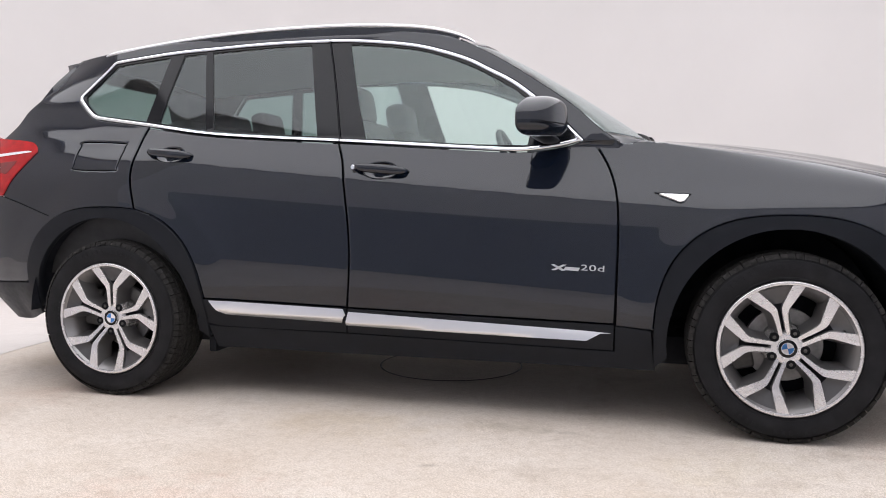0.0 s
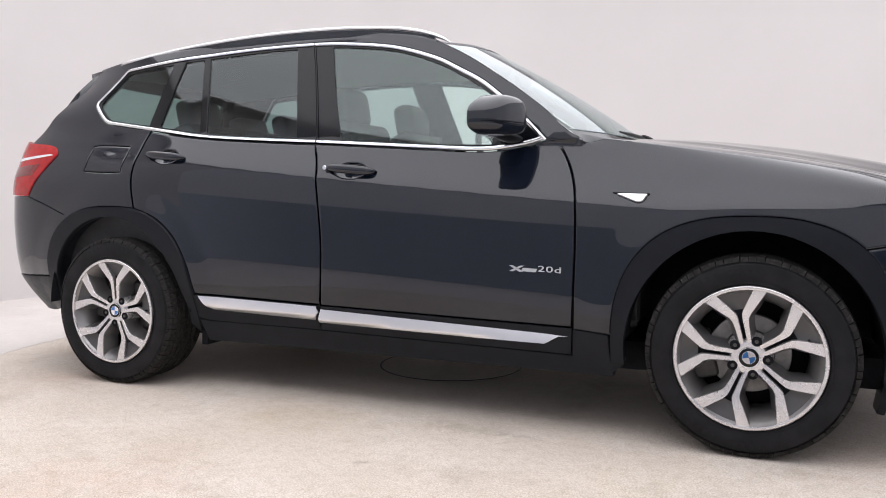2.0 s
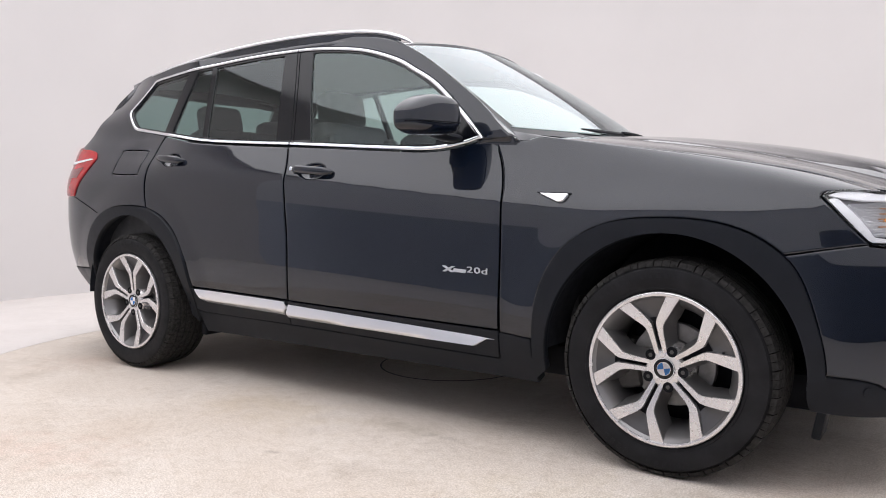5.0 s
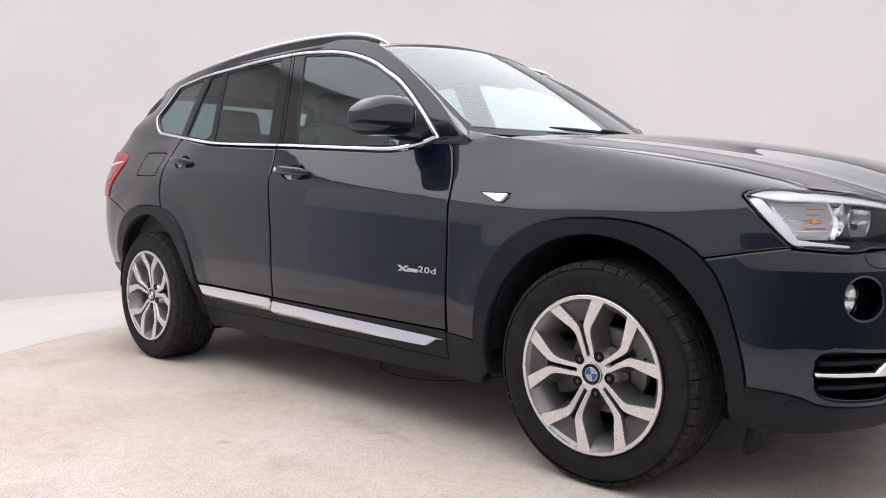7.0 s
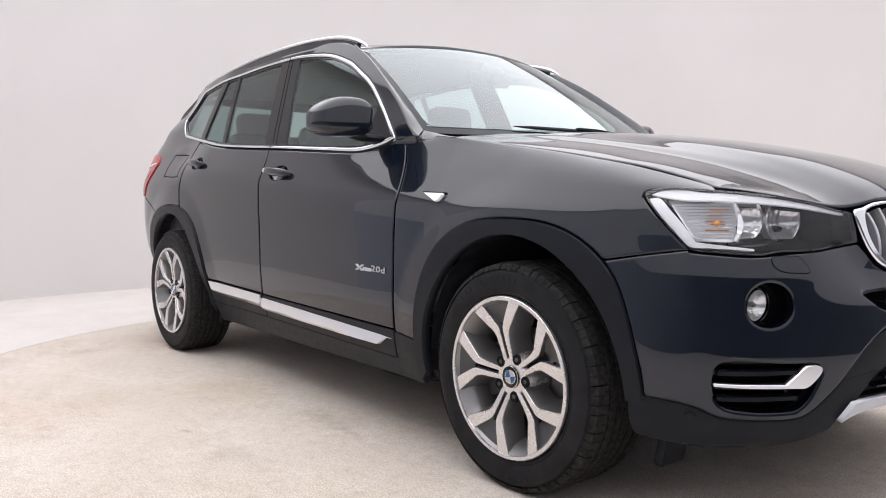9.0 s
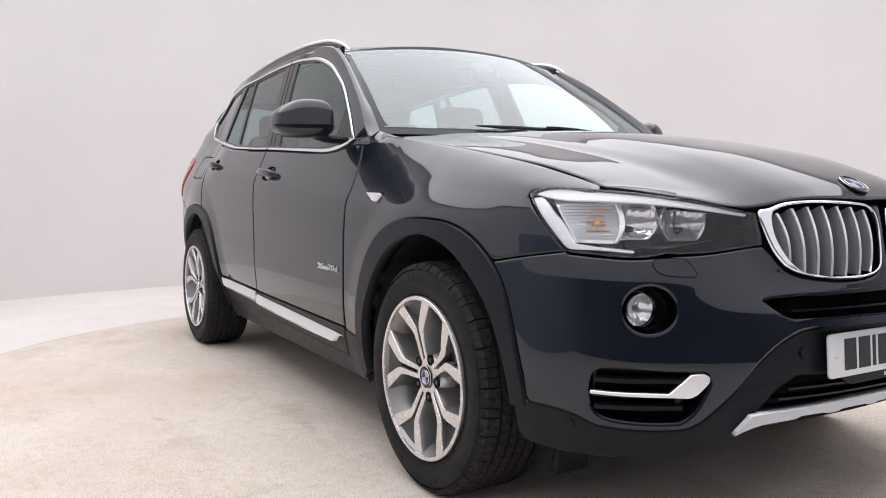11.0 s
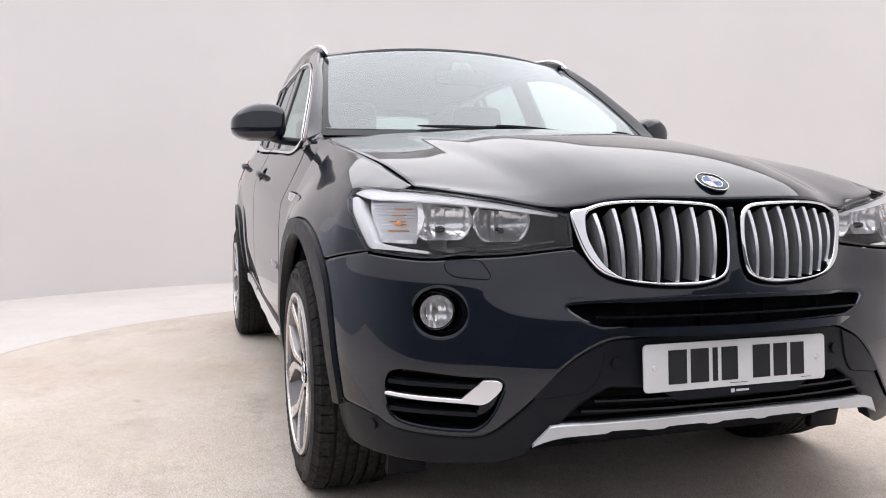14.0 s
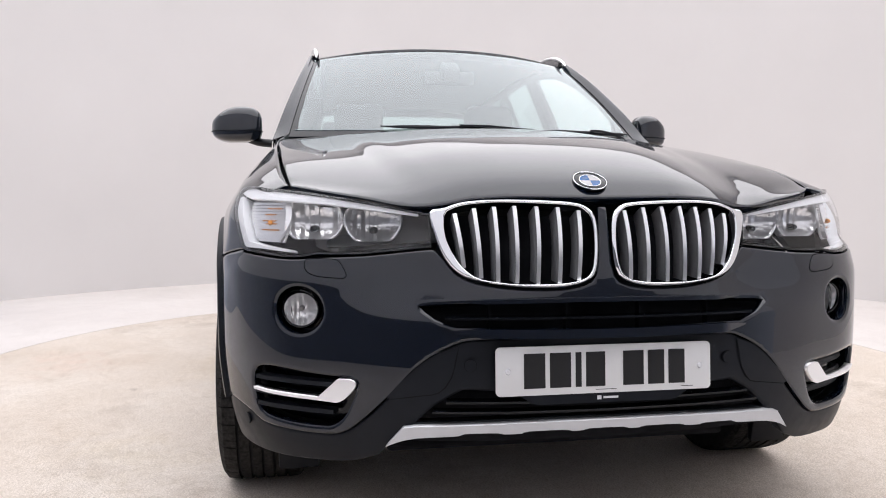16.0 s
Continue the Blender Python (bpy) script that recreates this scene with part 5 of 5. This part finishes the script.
# ---------------------------------------------------------------- roundels
def roundel(name, r, parent, m):
    ring = part(name, lathe([(0, .0006), (r * .97, .0006), (r, 0), (r, -.004)], 40, "X"), GLOSSBLACK, parent, "round badge in black, blue and white")
    ring.matrix_world = m
    part("badge_edge", lathe([(r * .955, .0008), (r * .965, .0022), (r * .995, .0022), (r * 1.01, .0005)], 40, "X"), CHROME, ring)
    part("badge_inner_edge", lathe([(r * .60, .0008), (r * .615, .0018), (r * .645, .0018), (r * .66, .0008)], 40, "X"), CHROME, ring)
    for k, mat in enumerate((WHITE, BLUE, WHITE, BLUE)):
        bm = bmesh.new()
        c = bm.verts.new((.0014, 0, 0))
        pts = [bm.verts.new((.0014, r * .61 * math.cos(a), r * .61 * math.sin(a))) for a in np.linspace(k * math.pi / 2, (k + 1) * math.pi / 2, 9)]
        for a, b in zip(pts, pts[1:]):
            bm.faces.new((c, a, b))
        bmesh.ops.solidify(bm, geom=bm.faces[:], thickness=.0006)
        part("badge_quarter", bm, mat, ring)
    return ring


p = hood_surf(2.172, -.008)
roundel("hood_badge", .041, car, Matrix.Translation(p + Vector((.001, 0, .0035))) @ pose(0, 0, 0, 0, -58, 0))


# ---------------------------------------------------------------- wheels
def alloy_wheel():
    """Five Y-shaped double spokes; the axle runs along Y and the outer side looks to -Y."""
    R = .2425
    rim = lathe([(R + .006, -.120), (R + .004, -.126), (R - .006, -.127), (R - .009, -.122), (R - .016, -.114), (R - .034, -.086), (R - .047, -.05), (R - .050, .02), (R - .040, .09), (R - .014, .105), (R + .004, .115), (R + .004, .105), (R - .004, .09), (R - .02, -.05), (R - .002, -.10), (R + .006, -.120)], 72)
    wheel = part("wheel", rim, ALLOYGREY, car, "silver five-spoke alloy wheel with black tyre")
    part("rim_lip", lathe([(R + .0035, -.1262), (R + .0015, -.1280), (R - .0055, -.1282), (R - .0080, -.1272), (R - .0092, -.120)], 72), ALLOY, wheel, "machined bright rim edge")
    face_y = lambda r: -.122 + .030 * (1 - min(1, r / .235)) ** 1.3
    # edges of one arm of a spoke, along the spoke and across it: towards its twin, and towards the opening
    near = [(.046, .0055), (.075, .0055), (.105, .0058), (.135, .0064), (.150, .0080), (.160, .0125), (.178, .0245), (.203, .0425), (.2342, .0650)]
    far = [(.052, .0210), (.075, .0218), (.105, .0238), (.126, .0268), (.138, .0312), (.147, .0382), (.161, .0524), (.184, .0745), (.2175, .1078)]
    for k in range(5):
        a0 = math.radians(90 + 72 * k)

        def at(u, v, deep, a0=a0):
            r = math.hypot(u, v)
            return (u * math.cos(a0) - v * math.sin(a0), face_y(min(r, .243)) + deep, u * math.sin(a0) + v * math.cos(a0))

        for sgn in (-1, 1):
            bm = bmesh.new()
            rows = []
            for (u0, v0), (u1, v1) in zip(near, far):
                du, dv = u1 - u0, v1 - v0
                ln = math.hypot(du, dv)
                du, dv = du / ln, dv / ln
                tip = max(0, (math.hypot(u1, v1) - .19) / .053)
                wall = 1 - .8 * min(1, tip)
                row = [(u0, v0, .020), (u0, v0, .0022), (u0 + .0012 * du, v0 + .0012 * dv, 0), (u1 - .0014 * du, v1 - .0014 * dv, 0), (u1, v1, .0022),
                       (u1 + .0030 * du, v1 + .0030 * dv, .014), (u1 + .0085 * du * wall, v1 + .0085 * dv * wall, .040), (u1 + .017 * du * wall, v1 + .017 * dv * wall, .078)]
                rows.append([bm.verts.new(at(u, v * sgn, d)) for u, v, d in row])
            for p_, q_ in zip(rows, rows[1:]):
                for j in range(7):
                    f = bm.faces.new((p_[j], p_[j + 1], q_[j + 1], q_[j]))
                    f.material_index = 0 if j in (1, 2, 3) else 1
            bmesh.ops.recalc_face_normals(bm, faces=bm.faces)
            if sum(f.normal.y for f in bm.faces if f.material_index == 0) > 0:
                bmesh.ops.reverse_faces(bm, faces=bm.faces)
            part("spoke", soft(bm, 32), [ALLOY, ALLOYGREY], wheel, "machined alloy spoke")
        # dark slot between the twin arms
        bm = bmesh.new()
        prev = None
        for u, v, deep in ((.046, .007, .004), (.060, .007, .016), (.120, .008, .020), (.150, .010, .019), (.166, .016, .018)):
            row = [bm.verts.new(at(u, w, deep)) for w in (-v, v)]
            if prev:
                bm.faces.new((prev[0], prev[1], row[1], row[0]))
            prev = row
        part("spoke_slot", bm, DEEP, wheel)
        # hollow between the forked arms, rising to the rim
        bm = bmesh.new()
        prev = None
        for (u, v), d0, d1 in zip(near[4:], (.019, .018, .016, .011, .003), (.019, .024, .024, .017, .003)):
            row = [bm.verts.new(at(u + (.006 * (1 - q * q) if u > .22 else 0), q * v, d0 + (d1 - d0) * (1 - q * q))) for q in (-1, -.6, -.2, .2, .6, 1)]
            if prev:
                for j in range(5):
                    bm.faces.new((prev[j], prev[j + 1], row[j + 1], row[j]))
            prev = row
        bmesh.ops.recalc_face_normals(bm, faces=bm.faces)
        part("spoke_pocket", soft(bm, 60), POCKET, wheel, "dark grey recess between spoke arms")
        a1 = a0 + math.radians(36)
        bolt = part("lug_bolt", lathe([(0, -.1030), (.006, -.1030), (.0075, -.1005)], 6), IRON, wheel)
        bolt.location = (.060 * math.cos(a1), 0, .060 * math.sin(a1))
        # black disc on the hub, painting the shade of a sunk bolt hole
        seat = part("bolt_well_shade", lathe([(0, -.1012), (.0145, -.1012), (.0160, -.1022), (.0175, -.098)], 20), DEEP, wheel)
        seat.location = (.060 * math.cos(a1), 0.0, .060 * math.sin(a1))
    part("hub", lathe([(0, -.099), (.036, -.100), (.046, -.1005), (.056, -.0995), (.060, -.094), (.072, -.075), (.080, -.05), (.081, -.02), (0, -.02)], 48), ALLOY, wheel, "alloy hub")
    roundel("hub_cap", .034, wheel, Matrix.Translation((0, -.1035, 0)) @ pose(0, 0, 0, 0, 0, -90))
    valve = part("valve", block(.006, .030, .006, .002, 2), RUBBER, wheel)
    valve.location = (.195, -.10, .03)
    disc = part("brake_disc", lathe([(.085, -.012), (.136, -.012), (.138, -.010), (.138, .012), (.136, .014), (.085, .014), (.08, -.030), (0, -.030)], 60), CAST, wheel, "bare steel brake disc")
    cal = part("brake_caliper", block(.085, .075, .17, .018, 3), IRON, wheel, "dark cast brake caliper")
    cal.location = (-.155, .010, .02)
    part("wheel_back", lathe([(0, .045), (.16, .045), (.198, .06), (.20, .10)], 40), DEEP, wheel)
    # tyre: carcass and tread
    T = TYRE_R
    tyre = part("tyre", lathe([(R + .004, -.112), (R + .010, -.1195), (R + .018, -.122), (R + .0195, -.1205), (R + .030, -.1235), (R + .046, -.1260), (T - .046, -.1260), (T - .030, -.1225), (T - .0295, -.1210), (T - .024, -.1165), (T - .018, -.105),
                               (T - .008, -.062), (T - .008, .062), (T - .009, .108), (T - .03, .122), (T - .05, .126), (R + .03, .124), (R + .004, .112)], 96), RUBBER, wheel, "black tyre with worn tread")
    bm = bmesh.new()
    N = 80
    for k in range(N):
        a = 2 * math.pi * (k + .04 * math.sin(k * 2.4)) / N
        for y0, y1, half_a, lift in ((-.1195, -.072, .445, 1), (.072, .116, .445, 1)):
            ring = []
            for yy, da, rr in ((y0, -half_a, T - .022), (y0 + .012, -half_a, T - .006), (y1, -half_a, T - .0002), (y1, half_a, T - .0002), (y0 + .012, half_a, T - .006), (y0, half_a, T - .022)) if y0 < 0 else \
                    ((y1, -half_a, T - .016), (y1 - .010, -half_a, T - .0035), (y0, -half_a, T - .0002), (y0, half_a, T - .0002), (y1 - .010, half_a, T - .0035), (y1, half_a, T - .016)):
                ang = a + da * 2 * math.pi / N * 1.02
                top = bm.verts.new((rr * math.cos(ang), yy, rr * math.sin(ang)))
                lo = bm.verts.new(((rr - .012) * math.cos(ang), yy, (rr - .012) * math.sin(ang)))
                ring.append((top, lo))
            t = [x[0] for x in ring]
            l = [x[1] for x in ring]
            bm.faces.new((t[0], t[1], t[4], t[5]))
            bm.faces.new((t[1], t[2], t[3], t[4]))
            bm.faces.new((t[0], l[0], l[1], t[1]))
            bm.faces.new((t[1], l[1], l[2], t[2]))
            bm.faces.new((t[3], l[3], l[4], t[4]))
            bm.faces.new((t[4], l[4], l[5], t[5]))
            bm.faces.new((t[2], l[2], l[3], t[3]))
    bmesh.ops.recalc_face_normals(bm, faces=bm.faces)
    tagged(part("tread", bm, TREAD, tyre, "dusty tread blocks"), kind="stuff")
    for y0, y1 in ((-.064, -.036), (-.028, -.003), (.003, .028), (.036, .064)):
        part("tread_rib", lathe([(T - .009, y0), (T - .001, y0 + .001), (T - .001, y1 - .001), (T - .009, y1)], 96), TREAD, tyre)
    # raised bars of sidewall lettering
    for a0, n_l, r0 in ((70, 11, .300), (-110, 6, .303), (200, 8, .300)):
        for k in range(n_l):
            a = math.radians(a0 + k * 5.0)
            if n_l == 11 and k == 5:
                continue
            letter = part("sidewall_letter", block(.012, .0016, .017, .0005, 1), RUBBER, tyre)
            letter.matrix_local = Matrix.Rotation(-a, 4, "Y") @ pose(r0, -.1262, 0, 0, 90, 0)
    return wheel


wheel = alloy_wheel()
wheel.matrix_basis = pose(FRONT_X, -.805, HUB_Z, 0, -13, 0)
for x, side, turn in ((REAR_X, -1, 5), (FRONT_X, 1, 10), (REAR_X, 1, 33)):
    copy_thing(wheel, pose(x, side * .808, HUB_Z, 0, turn, 0 if side < 0 else 180))


# ---------------------------------------------------------------- mirrors, wipers, badges
def wing_mirror(side):
    cx, cy, cz = .495, -.955 if side < 0 else -.908, 1.186
    bm = bmesh.new()
    bmesh.ops.create_uvsphere(bm, u_segments=48, v_segments=28, radius=1)
    for v in bm.verts:
        x, y, z = v.co
        sup = lambda t, e: math.copysign(abs(t) ** e, t)
        x, y, z = sup(x, .55), sup(y, .60), sup(z, .58 if z > 0 else .48)
        x *= .092 if x > 0 else .045
        out = max(0, -y)
        y *= .106 if side < 0 else .084
        # the top slopes down to the outer tip, the underside rises to it
        z *= .084 * (1 - .52 * out ** 1.6) if z > 0 else .066 * (1 - .22 * out ** 3)
        x += -.038 * (-y / .106)
        v.co = (cx + x, cy + y, cz + z)
    if side > 0:
        for v in bm.verts:
            v.co.y *= -1
        bmesh.ops.reverse_faces(bm, faces=bm.faces)
    for f in bm.faces:
        f.smooth = True
    mir = part("wing_mirror", bm, PAINT, car, "glossy black wing mirror with lower band")
    flat = lambda pts: [(x, side * -y, z) for x, y, z in pts]
    ring = sorted([v.co.copy() for v in mir.data.vertices if abs(v.co.z - (cz - .020)) < .006], key=lambda p: math.atan2(p.y - side * abs(cy), p.x - cx))
    loop = [(p + (p - Vector((cx, side * abs(cy), p.z))) * .012) for p in ring if p.x > cx - .035]
    for p in loop:
        p.z = cz - .020
    part("mirror_joint", sweep(loop, oval(.0022, .0022, 6)), DEEP, mir)
    glass = block(.004, .150, .090, .0019, 2)
    ob = part("mirror_glass", glass, CHROME, mir, "silvered mirror glass")
    ob.matrix_world = pose(cx - .0455, side * abs(cy), cz + .002, 0, 0, 3 * side)
    path = flat([(.53, -.775, 1.115), (.525, -.82, 1.118), (.51, -.87, 1.125), (.48, -.92, 1.145)])
    part("mirror_arm", sweep(spline(path, .015), oval(.040, .017, 12)), SATIN, mir, "satin black mirror arm")


wing_mirror(-1)
wing_mirror(1)


def wiper(w0, w1, v0, v1, arm_w, arm_v):
    pts = [screen_surf(w0 + (w1 - w0) * k / 14, v0 + (v1 - v0) * k / 14) + Vector((.006, 0, .009)) for k in range(15)]
    blade = part("wiper", sweep(pts, [(-.004, -.010), (.004, -.010), (.0045, -.002), (0, .004), (-.0045, -.002)], scales=[min(1, .35 + .3 * min(k, 14 - k)) for k in range(15)]), SATIN, car, "black windscreen wiper")
    mid = (pts[7] + Vector((.002, 0, .006)))
    foot = screen_surf(arm_w, arm_v) + Vector((.03, 0, .01))
    arm = [foot, foot.lerp(mid, .3) + Vector((.004, 0, .008)), foot.lerp(mid, .7) + Vector((.004, 0, .008)), mid]
    part("wiper_arm", sweep(spline(arm, .03), [(-.008, -.004), (.008, -.004), (.006, .004), (-.006, .004)]), SATIN, blade)


wiper(-.52, .32, .045, .035, .42, -.02)
wiper(.40, .97, .03, .03, .88, -.03)

# shut line between the doors across the window pillar
for side in (-1, 1):
    on_side("door_gap", outline([(-.3500, 1.1195), (-.3535, 1.1195)], [(-.3535, 1.1195), (-.4080, 1.38), (-.4625, 1.5845)], [(-.4625, 1.5845), (-.4590, 1.5845)], [(-.4590, 1.5845), (-.4045, 1.38), (-.3500, 1.1195)]), side, DEEP, lift=.0072, depth=.002, res=.03)

# door badge
surf = flank
badge = on_side("door_badge", outline([(.606, .626), (.662, .6235)], [(.662, .6235), (.656, .611)], [(.656, .611), (.600, .6135)], [(.600, .6135), (.606, .626)]), -1, SKIDMAT, label="small bright model badge", lift=.003, depth=.003, res=.01)
for pts in ([(.552, .634), (.565, .635), (.607, .612), (.592, .611)], [(.596, .634), (.612, .634), (.568, .612), (.553, .613)]):
    on_side("badge_stroke", pts[::-1], -1, SKIDMAT, badge, lift=.0035, depth=.0035, res=.01)
txt = bpy.data.curves.new("badge_text", "FONT")
txt.body, txt.size, txt.extrude, txt.align_x = "20d", .031, .0015, "LEFT"
txt.space_character = 1.1
txt.offset = .0002
tob = new("badge_text_source", txt)
bpy.context.view_layer.update()
tme = bpy.data.meshes.new_from_object(tob.evaluated_get(bpy.context.evaluated_depsgraph_get()))
bpy.data.objects.remove(tob)
pp = flank(.70, .612)
pq = flank(.70, .642)
lean = math.degrees(math.atan2(pq[1] - pp[1], .03))
tt = part("badge_text", tme, SKIDMAT, badge, "20d in bright letters")
tt.matrix_world = Matrix.Translation(pp + Vector((-.037, -.004, .003))) @ pose(0, 0, 0, 90 - lean, 2.5, 0) @ Matrix.Diagonal((1.85, 1.0, 1, 1))

# ---------------------------------------------------------------- underside and cabin
part("floor_pan", block(3.7, 1.42, .12, .03, 2, pose(0, 0, .285)), DEEP, car, "dark underbody")
for x, y, sx, sy, sz, z in ((-.2, -.55, 1.5, .12, .05, .22), (-.2, .55, 1.5, .12, .05, .22), (.3, .05, 1.6, .2, .06, .215), (-1.0, .3, .9, .22, .09, .21), (1.72, 0, .5, .95, .03, .24), (-1.41, 0, .12, 1.2, .10, .30), (1.405, 0, .14, 1.2, .10, .30), (-.72, -.42, .12, .08, .04, .205)):
    part("underbody_piece", block(sx, sy, sz, .015, 2, pose(x, y, z)), DEEP, car)
part("cabin_floor", block(2.9, 1.40, .06, .01, 1, pose(-.45, 0, .42)), CABIN, car)
part("firewall", block(.06, 1.40, .62, .01, 1, pose(.98, 0, .72)), CABIN, car)
part("dashboard", block(.50, 1.42, .26, .07, 4, pose(.66, 0, .965)), CABIN, car, "dark dashboard")
part("instrument_hood", block(.20, .36, .09, .04, 4, pose(.50, -.36, 1.085)), CABIN, car, "instrument hood")
part("boot_floor", block(.9, 1.2, .06, .01, 1, pose(-1.75, 0, .72)), CABIN, car)
part("headliner", sheet([(.08, -.56), (.08, .56), (-1.75, .54), (-1.75, -.54)], lambda x, y: roof_surf(x, y) + Vector((0, 0, -.045)), res=.1, depth=0), HEADLINER, car, "pale roof lining")
for side in (-1, 1):
    dp = outline([(-1.85, .50), (-1.85, 1.16), (-1.2, 1.17), (-.3, 1.10), (.45, 1.055), (.85, 1.06)], [(.85, 1.06), (.85, .45)], [(.85, .45), (-1.85, .50)], step=.1)
    surf, flip = sided(side)
    part("door_card", sheet(dp, surf, flip=not flip, lift=.085, depth=0, res=.08), CABIN, car, "dark inner door trim")


def seat(x, y):
    s = part("seat", block(.50, .50, .16, .05, 4, pose(x + .18, y, .66, 0, -6, 0)), FABRIC, car, "charcoal leather seat")
    part("backrest", block(.15, .50, .64, .06, 4, pose(x - .12, y, .93, 0, -16, 0)), FABRIC, s)
    for sg in (-1, 1):
        part("side_bolster", block(.17, .09, .52, .04, 3, pose(x - .08, y + sg * .215, .92, 0, -16, 0)), FABRIC, s)
        part("headrest_post", lathe([(.006, -.06), (.006, .06)], 10, "Z"), CHROME, s).matrix_world = pose(x - .222, y + sg * .06, 1.23, 0, -16, 0)
    part("headrest", block(.12, .27, .18, .055, 4, pose(x - .235, y, 1.318, 0, -10, 0)), FABRIC, s, "padded headrest")


seat(-.20, -.37)
seat(-.20, .37)
rear = part("rear_bench", block(.50, 1.28, .18, .05, 4, pose(-.90, 0, .70)), FABRIC, car, "charcoal rear bench seat")
part("backrest", block(.16, 1.26, .60, .06, 4, pose(-1.18, 0, .96, 0, -18, 0)), FABRIC, rear)
for y in (-.42, 0, .42):
    part("headrest", block(.11, .26, .16 if y else .11, .05, 4, pose(-1.29, y, 1.305 if y else 1.275, 0, -12, 0)), FABRIC, rear, "padded headrest")
wheel_s = part("steering_wheel", bmesh.new(), CABIN, car, "dark three-spoke steering wheel")
bm = bmesh.new()
ringv = []
for k in range(40):
    a = 2 * math.pi * k / 40
    ringv.append([bm.verts.new(((.015 * math.cos(b)), (.180 + .015 * math.sin(b)) * math.cos(a), (.180 + .015 * math.sin(b)) * math.sin(a))) for b in np.linspace(0, 2 * math.pi, 9)[:-1]])
for k in range(40):
    a, b = ringv[k], ringv[(k + 1) % 40]
    for j in range(8):
        bm.faces.new((a[j], a[(j + 1) % 8], b[(j + 1) % 8], b[j]))
for f in bm.faces:
    f.smooth = True
bm.to_mesh(wheel_s.data)
bm.free()
wheel_s.matrix_world = pose(.33, -.37, 1.02, 0, -24, 0)
part("wheel_boss", block(.05, .13, .11, .03, 3), CABIN, wheel_s)
for a in (0, 180, 270):
    sp = part("wheel_spoke", block(.018, .13, .035, .006, 2), CABIN, wheel_s)
    sp.matrix_local = pose(0, 0, 0, a, 0, 0) @ pose(0, .11, 0)
rvm = part("rear_view_mirror", block(.035, .24, .065, .02, 3, pose(.31, 0, 1.448, 0, 0, 0)), CABIN, car, "dark interior mirror")
part("mirror_foot", block(.10, .09, .07, .025, 3, pose(.325, 0, 1.475, 0, 30, 0)), CABIN, rvm)
